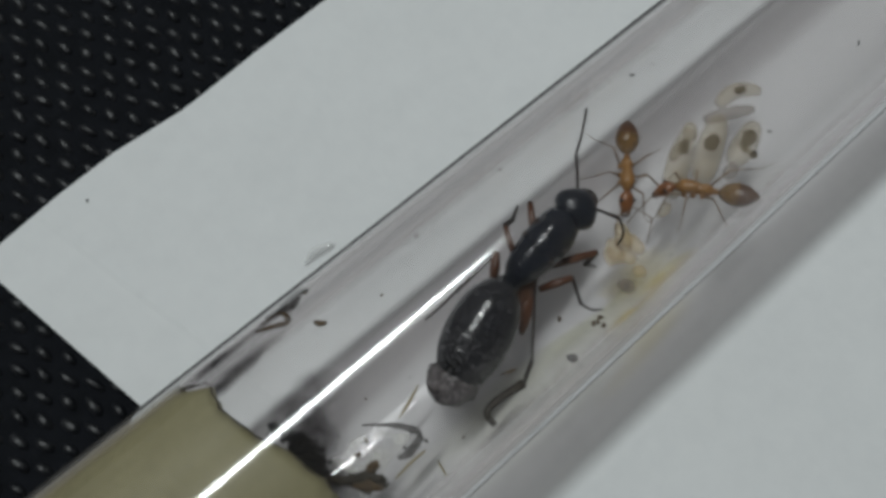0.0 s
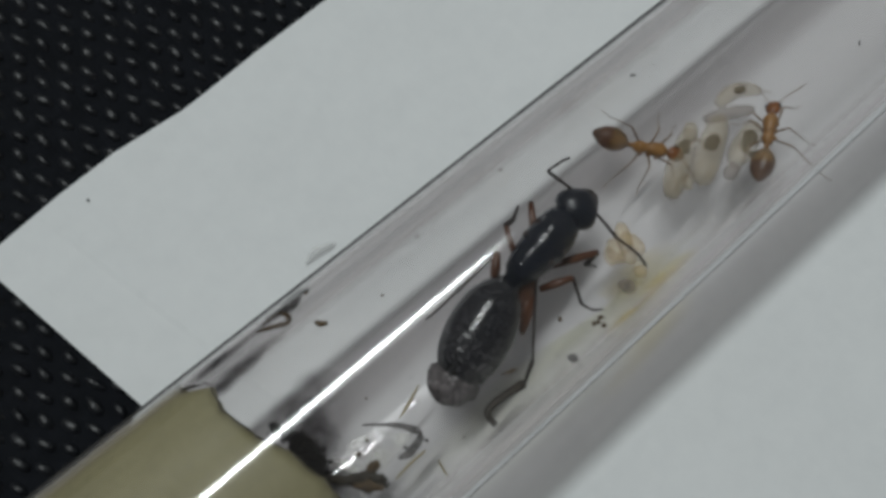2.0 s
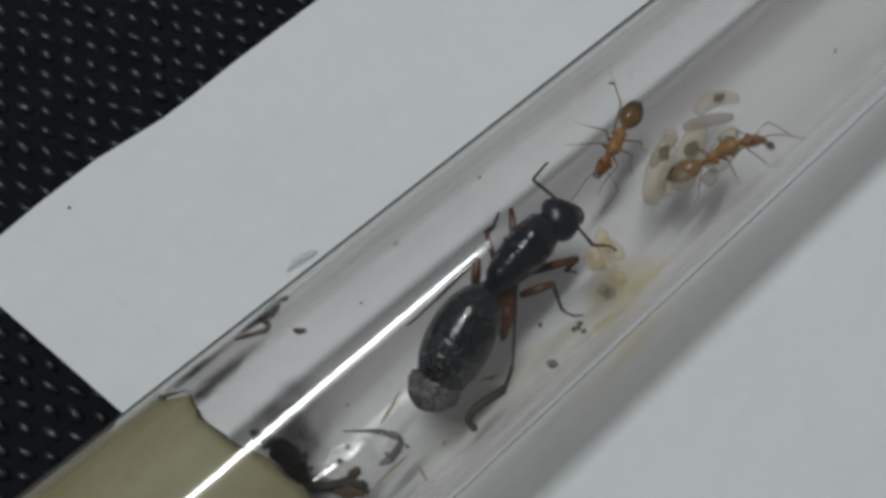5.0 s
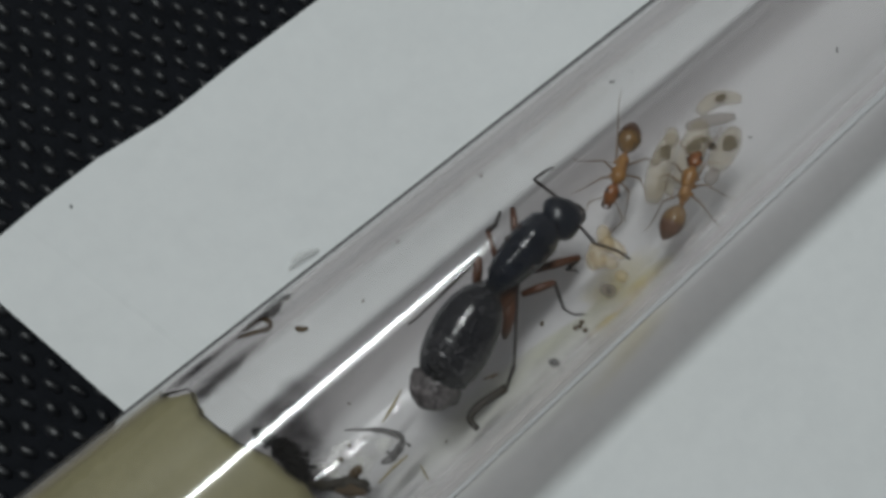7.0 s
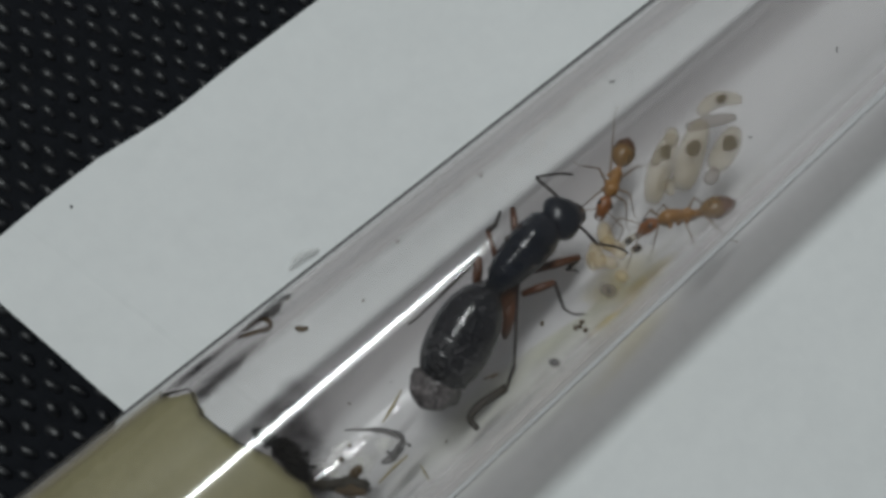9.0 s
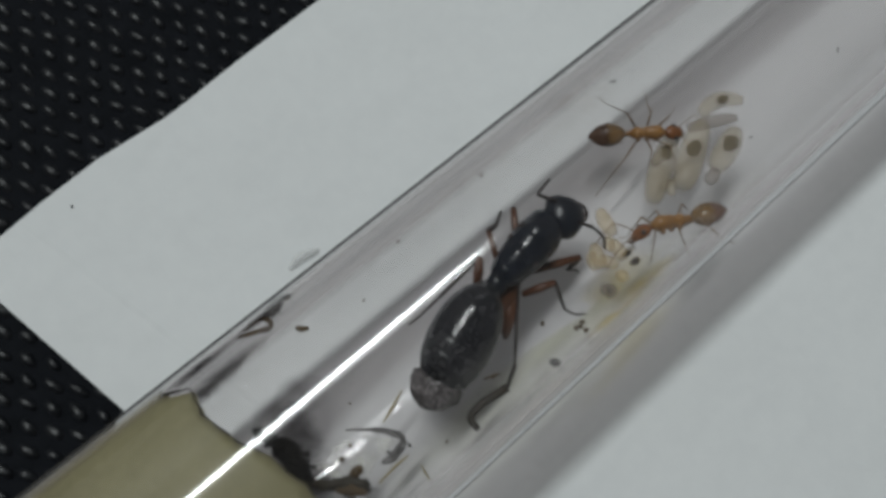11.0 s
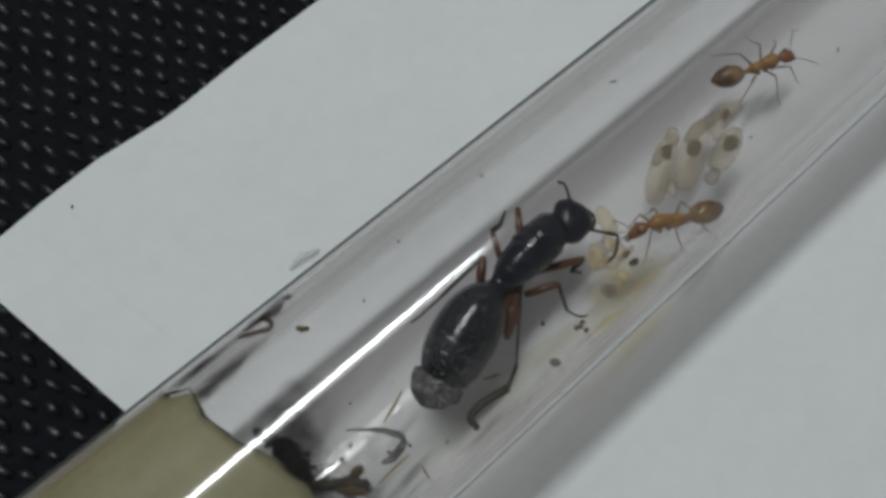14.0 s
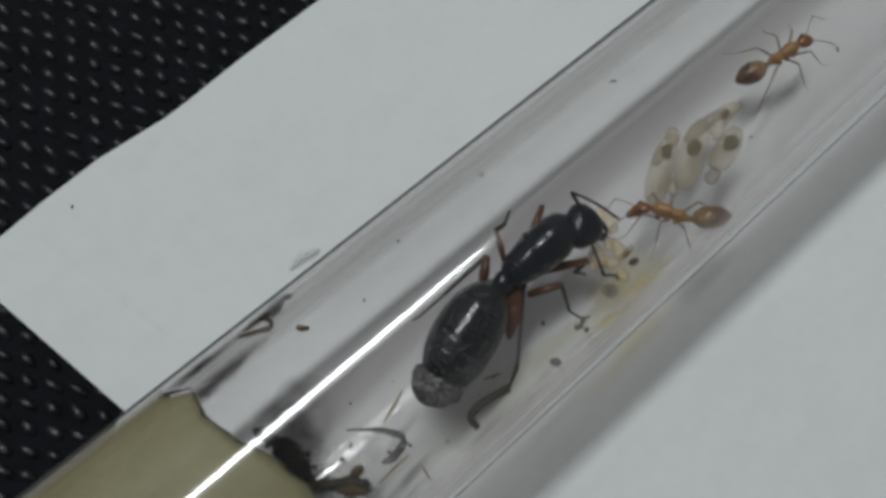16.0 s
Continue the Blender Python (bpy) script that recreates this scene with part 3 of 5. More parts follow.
def build_worker(label, rear, hind):
    """A worker: forwards is +x, and it stands on z = 0."""
    w = thing("worker_ant", (0, 0, 0), label, "ant", "worker ants")
    parts = {}
    meso = part("mesosoma", loft(raised([(-1.2, 0, 0.75, 0.2, 0.2), (-1.05, 0, 0.85, 0.34, 0.36), (-0.75, 0, 0.98, 0.42, 0.45), (-0.4, 0, 1.0, 0.36, 0.40), (-0.15, 0, 1.04, 0.36, 0.42),
                                  (0.25, 0, 1.15, 0.50, 0.5), (0.65, 0, 1.18, 0.52, 0.48), (1.0, 0, 1.12, 0.36, 0.34), (1.3, 0, 1.1, 0.15, 0.16)]), 20), AMBER, w)
    part("pronotum", loft(raised(egg((0.1, 0, 1.3), (1.1, 0, 1.25), 0.48, 0.4, 0.45)), 18), AMBER, meso)
    part("mesonotum", loft(raised(egg((-0.4, 0, 1.2), (0.2, 0, 1.32), 0.34, 0.3, 0.45)), 16), AMBER, meso)
    part("propodeum", loft(raised(egg((-1.15, 0, 1.0), (-0.35, 0, 1.15), 0.37, 0.36, 0.45)), 16), AMBER, meso)
    for s in (1, -1):
        for x in (0.6, 0.02, -0.6):
            part("coxa", loft(raised(egg((x - 0.05, s * 0.18, 1.0), (x + 0.05, s * 0.46, 0.55), 0.19, 0.22)), 10), AMBER, meso)
    part("petiole", loft(raised([(-1.15, 0, 0.7, 0.12, 0.12), (-1.28, 0, 0.85, 0.2, 0.28), (-1.38, 0, 1.05, 0.16, 0.14), (-1.45, 0, 0.8, 0.14, 0.18), (-1.6, 0, 0.78, 0.1, 0.1)]), 12), AMBER, w)
    k = 1.08
    rings = [(0.05, 0.08), (-0.1, 0.3), (-0.35, 0.54), (-0.75, 0.72), (-1.15, 0.78), (-1.3, 0.71)]
    gaster = part("gaster", loft(sized([(x * k, 0, 0.08, q * k, q * k * 0.92) for x, q in rings]), 24), AMBER_GASTER, w)
    gaster.location = Vector((-1.55 * SIZE, 0, 0.8 * SIZE + STAND)) * MM
    for x0, x1, r0, r1, m in ((-1.0, -1.62, 0.77, 0.68, rear[0]), (-1.55, -1.98, 0.69, 0.47, rear[1]), (-1.9, -2.42, 0.49, 0.05, rear[2])):
        x0, x1, r0, r1 = x0 * k, x1 * k, r0 * k, r1 * k
        st = [(x0, 0, 0.08, r0 * 0.9, r0 * 0.81)] + [(x0 + (x1 - x0) * i / 4, 0, 0.08, r0 + (r1 - r0) * (i / 4) ** 1.6, (r0 + (r1 - r0) * (i / 4) ** 1.6) * 0.9) for i in range(5)]
        part("tergite", loft(sized(st), 24), m, gaster, "darker brown back plate")
    head = part("head", loft(sized([(-0.15, 0, 0, 0.12, 0.12), (0.02, 0, 0, 0.30, 0.26), (0.25, 0, 0.0, 0.48, 0.38), (0.6, 0, -0.05, 0.53, 0.42), (0.95, 0, -0.12, 0.46, 0.37), (1.2, 0, -0.2, 0.34, 0.26), (1.36, 0, -0.25, 0.2, 0.14)]), 22), HEAD, w)
    head.location = Vector((1.35 * SIZE, 0, 1.1 * SIZE + STAND)) * MM
    for s in (1, -1):
        part("eye", loft(sized(egg((0.38, s * 0.44, 0.18), (0.70, s * 0.44, 0.16), 0.12, 0.17, 0.5, 8)), 12), EYE, head, "small dark eye")
        part("mandible", loft(sized([(1.2, s * 0.28, -0.25, 0.13, 0.1), (1.45, s * 0.22, -0.3, 0.12, 0.08), (1.62, s * 0.05, -0.32, 0.05, 0.04)]), 8), TIP, head, "dark brown jaw")
        line, thick = smooth_line([(0, 0, 0), (0.6, s * 0.55, 0.3), (1.15, s * 1.0, 0.42), (1.35, s * 1.04, 0.32), (1.7, s * 0.98, 0.1), (2.3, s * 0.86, -0.35), (3.0, s * 0.8, -0.9)],
                                  [0.035, 0.042, 0.05, 0.05, 0.036, 0.042, 0.034], 4)
        feeler = part("antenna", rod(line, thick, 6), LEG, head)
        feeler.location = Vector((0.95, s * 0.3, 0.12)) * MM * SIZE
        parts["antenna", s] = feeler
        for k, (hx, turn, reach) in enumerate(((0.66, 50, 1.0), (0.05, 2, 1.0), (-0.66, -48, hind))):
            reach = 1.25 if k == 2 and s > 0 else reach
            c, n = math.cos(math.radians(turn)), math.sin(math.radians(turn))

            def out(d, z):
                return (hx + d * reach * n, s * (0.34 + d * reach * c), z)
            foot = 0.34 + 2.85 * reach * c
            leg = limb([out(0, 1.35), out(1.15, 2.2), out(2.1, 0.75 + foot * foot / 22), out(2.5, 0.14 + foot * foot / 15), out(3.05, 0.05 + foot * foot / 14)], (0.095, 0.055, 0.034), w, (LEG, LEG))
            parts["leg", s, k] = leg
    parts["gaster"], parts["head"] = gaster, head
    return w, parts


worker_a, worker_a_parts = build_worker("amber-coloured small worker ant with a brown-tipped gaster, among pale larvae", (AMBER_DARK, AMBER_DARK, TIP), 1.2)
worker_b, worker_b_parts = build_worker("amber-coloured small worker ant with dark gaster tip, roaming past the larvae", (TIP, TIP, TIP), 1.8)

# ---- brood ----
def larva(a, b, width, bow=0.0, gut=0.5, label="plump cream-white ant larva with a dark gut", gut_size=0.5, material=None):
    """A curved, ringed grub from a to b with its dark gut inside."""
    a, b = Vector(a), Vector(b)
    mid = a.lerp(b, 0.5)
    ob = thing("larva", mid, label, "larva", "brood of the colony")
    side = (b - a).cross(Vector((0, 0, 1))).normalized()
    st = []
    for i in range(25):
        u = i / 24
        p = a.lerp(b, u) + side * (bow * math.sin(math.pi * u)) - mid
        r = max(math.sin(math.pi * min(max(u * 0.94 + 0.03, 0), 1)), 0.02) ** 0.27 * (0.9 + 0.1 * u) * (1 + 0.035 * math.cos(u * 2 * math.pi * 9))
        st.append((*p, width * r, width * 0.9 * r))
    part("body", loft(st, 18), material or LARVA, ob)
    if gut:
        p = a.lerp(b, gut) + side * (bow * math.sin(math.pi * gut)) - mid + Vector((0, 0, 0.18 * width))
        d = (b - a).normalized() * width
        part("gut", loft(egg(p - d * gut_size * 1.6, p + d * gut_size * 1.6, width * gut_size * 1.15, width * gut_size * 1.2), 14, lumps=0.45, seed=int(a.x * 10)), GUT, ob, "dark grey gut inside")
    return ob


def brood():
    made = {}
    made["top"] = larva((26.83, -1.40, 2.16), (23.45, -0.10, 1.95), 0.68, 0.62, 0.42, gut_size=0.46)
    made["under"] = larva((25.44, -2.10, 2.1), (21.88, -0.27, 1.8), 0.56, 0.1, 0, label="slim greyish translucent ant larva", material=LARVA_GREY)
    larva((20.15, 0.00, 2.05), (14.9, -2.68, 2.71), 0.97, 0.12, 0.27, gut_size=0.42)
    larva((20.76, 0.50, 1.87), (19.9, -0.50, 1.87), 0.62, 0.0, 0, label="small cream larva beside the larger ones")
    larva((22.8, -0.75, 2.19), (17.26, -3.35, 3.17), 1.12, 0.10, 0.42, gut_size=0.42)
    larva((24.11, -2.80, 2.83), (20.14, -3.84, 3.41), 1.0, -0.10, 0.36, gut_size=0.44)
    larva((20.22, -4.09, 3.23), (18.86, -4.35, 3.46), 0.55, 0.0, 0, label="small grey-white larva beside the larger ones", material=LARVA_GREY)
    larva((18.9, -0.20, 1.86), (17.5, -0.75, 1.91), 0.42, 0.0, 0, label="small translucent larva pressed against a larger one", material=LARVA_GREY)
    made["held"] = larva((13.23, -3.25, 2.64), (14.47, -3.10, 2.55), 0.42, 0.0, 0, label="small cream larva lying near the ants")
    clump = (((10.93, -1.68, 1.98), (9.60, -3.40, 2.72), 0.62), ((9.37, -2.27, 2.06), (8.36, -3.85, 2.91), 0.6), ((10.48, -2.93, 2.46), (9.88, -4.30, 3.41), 0.56),
             ((8.92, -3.30, 2.49), (9.14, -4.40, 3.30), 0.52), ((10.35, -2.56, 2.61), (9.63, -3.32, 3.03), 0.45), ((8.73, -2.56, 2.07), (7.97, -3.66, 2.66), 0.45))
    for k, (p0, p1, r) in enumerate(clump):
        made["near", k] = larva(p0, p1, r, 0.1, 0, label="small yellowish larva clumped before the queen's jaws", material=EGG)
    larva((8.59, -4.87, 3.69), (8.36, -5.43, 4.39), 0.46, 0.0, 0, label="tiny yellow larva on the glass", material=EGG)
    larva((7.04, -4.91, 3.74), (6.83, -5.66, 4.75), 0.56, 0.0, 0.5, label="small grey larva on the glass", gut_size=0.35, material=LARVA_GREY)
    made["dark"] = larva((10.14, -4.10, 3.17), (9.49, -5.09, 4.19), 0.3, 0.0, 0.5, label="small larva with a dark gut", gut_size=0.7)
    made["second"] = larva((10.05, -4.75, 3.45), (9.55, -5.15, 4.0), 0.3, 0.0, 0.5, label="small larva with a dark gut, beside its like", gut_size=0.75)
    return made


grubs = brood()


# ---- stains and litter ----
def bit(name, points, radii, material, label, category="debris", n=7, lumps=0.35, seed=1):
    base = tuple(points[0])
    if len(points) > 2:
        points, radii = smooth_line(points, radii)
    st = [(*p, r, r * 0.8) for p, r in zip(rel(points, base), radii)]
    data = loft(st, n, lumps=lumps, seed=seed)
    ob = part(name, data, material)
    ob.location = Vector(base) * MM
    return tagged(ob, label, category)


def lump(name, place, size, material, label, seed, flat=0.7, category="debris"):
    st = []
    for i in range(9):
        v = i / 8
        r = max(math.sin(math.pi * v), 0.05) ** 0.6 * size
        st.append((size * 1.3 * (2 * v - 1), 0, 0, r, r * flat))
    ob = part(name, loft(st, 12, lumps=0.55, seed=seed), material)
    ob.location = Vector(place) * MM
    ob.rotation_euler = (0, 0, seed * 1.3)
    return tagged(ob, label, category)


def mould(spots, material, label, name, seed, count, sizes=(0.04, 0.2)):
    """A crumbly mass of many small uneven grains about the spots given."""
    rng = random.Random(seed)
    base = Vector(spots[0][0])
    verts, faces = [], []
    rings, n = 5, 7
    for p, r in spots:
        for _ in range(count):
            c = Vector(p) - base + Vector((rng.gauss(0, 0.42), rng.gauss(0, 0.42), rng.gauss(0, 0.3))) * r
            size = r * rng.uniform(*sizes)
            start = len(verts)
            for i in range(rings):
                v = math.pi * (i + 0.5) / rings
                for k in range(n):
                    a = 2 * math.pi * k / n
                    d = Vector((math.sin(v) * math.cos(a), math.sin(v) * math.sin(a), math.cos(v)))
                    verts.append(c + d * size * (1 + 0.6 * noise.noise(d * 2 + c * 5)))
            for i in range(rings - 1):
                for k in range(n):
                    a, b = start + i * n + k, start + i * n + (k + 1) % n
                    faces.append((a, a + n, b + n, b))
            faces.append(tuple(start + k for k in range(n)))
            faces.append(tuple(start + (rings - 1) * n + k for k in range(n))[::-1])
    ob = part(name, mesh_of(name, verts, faces), material)
    ob.location = base * MM
    return tagged(ob, label, "mould")


def film(name, centre, along, across, material, label, seed, bulge=0.05, radius=INNER - 0.03):
    """A dried patch that follows the tube's inner wall."""
    n, m, verts, faces = 28, 7, [], []
    x0, y0, z0 = centre
    s0 = INNER * math.asin(max(-1, min(1, y0 / INNER)))
    s0 = s0 if z0 < AXIS else math.copysign(math.pi * INNER, y0) - s0
    for j in range(m):
        for k in range(n):
            a = 2 * math.pi * k / n
            r = j / (m - 1) * (1 + 0.55 * noise.noise(Vector((math.cos(a) * 1.3, math.sin(a) * 1.3, seed))) + 0.25 * noise.noise(Vector((math.cos(a) * 4, math.sin(a) * 4, seed))))
            x, s = x0 + along * r * math.cos(a), s0 + across * r * math.sin(a)
            lift = radius - bulge * (1 - (j / (m - 1)) ** 2)
            verts.append((x, lift * math.sin(s / INNER), AXIS - lift * math.cos(s / INNER)))
    for j in range(m - 1):
        for k in range(n):
            faces.append((j * n + k, (j + 1) * n + k, (j + 1) * n + (k + 1) % n, j * n + (k + 1) % n))
    return tagged(part(name, mesh_of(name, verts, faces), material), label, "stain")


def dust():
    """Fine dust on the glass, over and under the ants."""
    rng = random.Random(17)
    verts, faces = [], []
    for _ in range(520):
        x, a = rng.uniform(-18, 42), rng.choice((rng.uniform(-0.9, 0.9), math.pi + rng.uniform(-0.9, 0.9)))
        r = INNER - 0.05
        c = Vector((x, r * math.sin(a), AXIS - r * math.cos(a)))
        size, start = 0.012 + 0.04 * rng.random() ** 3, len(verts)
        turn = rng.uniform(0, math.pi)
        for d in ((1, 0, 0), (0, 1, 0), (-1, 0, 0), (0, -1, 0), (0, 0, 1), (0, 0, -1)):
            v = Vector(d) * size * rng.uniform(0.6, 1.5)
            v.x *= 1.8
            v.rotate(Euler((0, 0, turn)))
            verts.append(c + v)
        for i in range(4):
            faces += [(start + i, start + (i + 1) % 4, start + 4), (start + (i + 1) % 4, start + i, start + 5)]
    ob = tagged(part("dust", mesh_of("dust", verts, faces, smooth=False), GREYBIT), "fine grey dust specks on the glass", "dust", kind="stuff")
    return ob


def litter():
    film("damp_film", (-0.01, -6.43, 5.38), 17.0, 3.4, DAMP, "pale yellowish damp film on the glass", 21)
    film("yellow_stain", (8.20, -5.75, 4.2), 4.2, 2.4, STAIN, "thin yellow stain dried on the glass", 2)
    film("yellow_stain", (9.54, -6.53, 5.62), 3.4, 2.0, STAIN, "thin yellow stain dried on the glass", 7)
    film("yellow_stain", (4.75, -6.86, 6.76), 3.2, 1.4, STAIN, "thin yellow stain dried on the glass", 9)
    film("grey_smear", (-14.18, 2.78, 1.73), 2.6, 2.0, SMEAR, "dark grey smear of mould on the glass", 4)
    film("grey_smear", (-15.89, 2.57, 1.64), 2.2, 2.2, SMEAR, "dark grey smear of mould on the glass", 5)
    film("grey_smear", (-15.31, 6.94, 7.24), 4.5, 1.7, SMEAR, "dark grey smear along the tube's wall", 6)
    film("grey_smear", (-17.79, 6.81, 6.54), 3.5, 1.8, SOOT, "dark grey smear along the tube's wall", 14)
    film("dark_smear", (-16.72, 6.96, 7.41), 4.8, 1.9, SOOT, "dark smear along the tube's wall", 15)
    film("dark_smear", (-17.1, 5.75, 12.1), 2.4, 0.8, SOOT, "dark sooty smear on the outside of the tube", 51, -0.02, OUTER + 0.01)
    film("grey_smear", (-14.3, 5.8, 12.0), 3.4, 0.55, SMEAR, "dark grey smear on the outside of the tube", 52, -0.02, OUTER + 0.01)
    film("dark_smear", (-15.83, 0.64, 1.18), 2.3, 1.8, SOOT, "dark sooty mould stain on the glass", 16)
    film("dark_smear", (-16.19, -2.14, 1.48), 2.0, 1.6, SOOT, "dark sooty mould stain on the glass", 17)
    mould((((-17.0, 2.9, 1.95), 0.4), ((-16.65, 2.1, 1.75), 0.6), ((-16.45, 1.3, 1.5), 0.75), ((-16.3, 0.5, 1.4), 0.8), ((-16.4, -0.4, 1.4), 0.8), ((-16.6, -1.1, 1.5), 0.6), ((-16.95, -1.7, 1.7), 0.4)), MOULD, "black mould clump at the cotton's wet edge", "mould_clump", 11, 260)
    mould((((-16.3, -1.95, 1.65), 0.26), ((-15.95, -2.5, 1.85), 0.34), ((-15.4, -2.95, 2.05), 0.38), ((-14.8, -3.4, 2.3), 0.42), ((-14.3, -3.75, 2.5), 0.40), ((-13.95, -4.2, 2.85), 0.36), ((-14.9, -3.9, 2.6), 0.34)), DEBRIS_DARK, "dark brown heap of rubbish by the cotton", "rubbish_heap", 12, 170, (0.08, 0.3))
    bit("bark_flake", [(-16.35, -1.95, 1.85), (-15.8, -2.5, 2.05), (-15.0, -3.05, 2.3), (-14.3, -3.6, 2.6), (-13.85, -4.15, 2.95)], [0.16, 0.3, 0.36, 0.4, 0.2], DEBRIS_DARK, "dark brown flake of bark on the rubbish heap", seed=46, lumps=0.6, n=14)
    bit("bark_flake", [(-15.5, -3.3, 2.3), (-14.7, -3.9, 2.7), (-14.2, -4.6, 3.1)], [0.2, 0.34, 0.16], DEBRIS, "ochre-brown flake of bark on the rubbish heap", seed=47, lumps=0.6, n=12)
    bit("brown_crumb", [(-14.25, -3.2, 2.5), (-13.75, -3.15, 2.55), (-13.4, -3.2, 2.45)], [0.27, 0.34, 0.25], DEBRIS, "ochre-brown crumb on the rubbish heap", seed=33, lumps=0.5)
    film("wet_patch", (-14.1, -2.6, 1.6), 3.2, 1.7, WET, "milky wet film of cotton fibres on the glass", 8)
    film("water_film", (-14.7, -1.85, 1.5), 2.3, 0.62, WATER, "clear film of water shining on the glass", 41, 0.12)
    film("water_film", (-12.9, -2.0, 1.5), 1.1, 0.35, WATER, "clear film of water shining on the glass", 44, 0.08)
    film("water_film", (-9.3, -1.8, 1.5), 0.7, 0.3, WATER, "clear drop of water shining on the glass", 42, 0.07)
    film("water_film", (-16.6, -2.3, 1.7), 0.45, 1.3, WATER, "clear film of water along the cotton's edge", 43, 0.10)
    film("dark_smear", (-14.7, 1.6, 1.3), 1.7, 1.2, SOOT, "dark fuzzy mould stain on the glass", 45)
    lump("brown_crumb", (-14.0, -1.95, 2.0), 0.16, DEBRIS, "tiny dark brown crumb", 31)
    lump("brown_crumb", (-13.0, -1.6, 1.8), 0.12, DEBRIS, "tiny dark brown crumb", 32)
    bit("dry_stalk", [(-12.56, -0.62, 1.48), (-11.17, -1.84, 1.76), (-10.18, -3.21, 2.27), (-10.16, -3.87, 2.62)], [0.06, 0.13, 0.22, 0.1], GREYBIT, "grey shrivelled stalk on the glass", lumps=0.9, seed=3)
    bit("dry_stalk", [(-10.17, -3.72, 2.52), (-11.39, -3.99, 2.64), (-12.19, -3.86, 2.55)], [0.25, 0.3, 0.12], GREYBIT, "grey shrivelled scrap on the glass", lumps=1.0, seed=4)
    for k, (p, q) in enumerate((((-10.15, -3.54, 2.46), 0.17), ((-10.13, -4.14, 2.76), 0.13), ((-10.81, -3.93, 2.66), 0.2), ((-11.36, -4.06, 2.70), 0.22), ((-11.43, -3.57, 2.36), 0.12), ((-10.89, -2.08, 1.83), 0.1))):
        lump("grey_scrap", p, q, GREYBIT, "ragged dark grey scrap on the glass", 80 + k)
    bit("straw", [(-10.42, -1.89, 1.72), (-9.37, -1.58, 1.74), (-8.01, -1.08, 1.54)], [0.05, 0.12, 0.05], STRAW, "thin yellowish straw on the glass", seed=5)
    bit("straw", [(-13.21, -4.66, 3.20), (-11.77, -4.53, 3.14), (-10.64, -4.57, 3.11)], [0.06, 0.1, 0.06], STRAW, "thin yellowish straw on the glass", seed=6)
    bit("straw", [(-10.51, -5.51, 4.08), (-10.73, -6.03, 5.00), (-10.89, -6.43, 5.79)], [0.04, 0.08, 0.05], STRAW, "thin yellowish straw on the glass", seed=7)
    bit("twig", [(-3.56, -4.16, 2.83), (-2.94, -4.40, 3.16), (-2.52, -4.61, 3.22)], [0.06, 0.09, 0.05], DEBRIS, "short dark twig on the glass", seed=8)
    bit("twig", [(-3.18, -4.59, 3.20), (-2.86, -4.42, 3.18), (-2.59, -4.31, 2.95)], [0.04, 0.06, 0.04], DEBRIS, "short dark twig on the glass", seed=9)
    bit("dark_flake", [(-11.92, 4.77, 14.20), (-11.76, 4.49, 14.30), (-11.46, 4.30, 14.20)], [0.1, 0.17, 0.12], DEBRIS, "dark brown flake on the glass", seed=10)
    for k, p in enumerate(((3.51, -5.77, 4.56), (3.40, -6.14, 5.23), (3.25, -5.67, 4.39), (3.90, -5.66, 4.39), (2.26, -4.01, 2.59))):
        lump("brown_crumb", p, 0.16, DEBRIS, "tiny brown crumb on the glass", 40 + k)
    lump("grey_pellet", (0.08, -6.30, 5.88), 0.3, GREYBIT, "small grey pellet on the glass", 50)
    for k, p in enumerate(((-4.57, 4.96, 14.00), (-11.05, 6.70, 12.00), (-11.25, 0.53, 1.27), (-8.04, 3.76, 13.00), (1.97, 5.03, 13.50), (-8.32, -5.51, 3.99))):
        lump("speck", p, 0.085, DEBRIS, "tiny dark speck on the glass", 60 + k)
    bit("speck", [(12.72, 4.67, 13.00), (13.03, 4.43, 13.00)], [0.06, 0.06], MOULD, "tiny black speck on the glass", seed=12, lumps=0)
    bit("speck", [(29.70, -3.13, 10.00), (29.36, -3.36, 10.00)], [0.06, 0.06], MOULD, "tiny black speck on the glass", seed=13, lumps=0)
    bit("speck", [(24.82, -3.85, 2.43), (25.00, -4.07, 2.58)], [0.07, 0.07], MOULD, "tiny black speck on the glass", seed=14, lumps=0)
    lump("speck", (-17.12, 24.53, -1.95), 0.1, MOULD, "tiny dark speck on the paper", 71)
    # brown husk against the upper wall
    bit("husk", [(-14.38, 7.18, 9.50), (-13.38, 6.72, 9.70), (-12.75, 6.43, 9.80), (-12.45, 6.70, 9.80), (-12.79, 7.23, 9.50), (-13.86, 7.35, 9.30)], [0.08, 0.14, 0.16, 0.15, 0.12, 0.06], DEBRIS, "curled brown husk against the tube's wall", seed=15, lumps=0.2)
    bit("husk", [(-13.43, 7.54, 8.80), (-12.34, 7.41, 9.20), (-11.30, 7.56, 9.20), (-10.45, 7.32, 9.00)], [0.1, 0.13, 0.2, 0.1], MOULD, "thin dark husk against the tube's wall", seed=16, lumps=0.2)
    bit("husk", [(-12.61, 7.25, 9.00), (-11.85, 7.11, 9.60), (-11.15, 7.20, 9.60)], [0.1, 0.3, 0.12], GREYBIT, "grey papery husk against the tube's wall", seed=17, lumps=0.3)
    dust()
    # clear sliver on the paper
    bit("sliver", [(-8.13, 10.98, -1.80), (-7.12, 11.20, -1.65), (-6.02, 10.99, -1.70), (-5.50, 10.83, -1.80)], [0.1, 0.3, 0.28, 0.08], SLIVER, "clear curled plastic sliver on the paper", "scrap", 10, 0.1, 18)


litter()


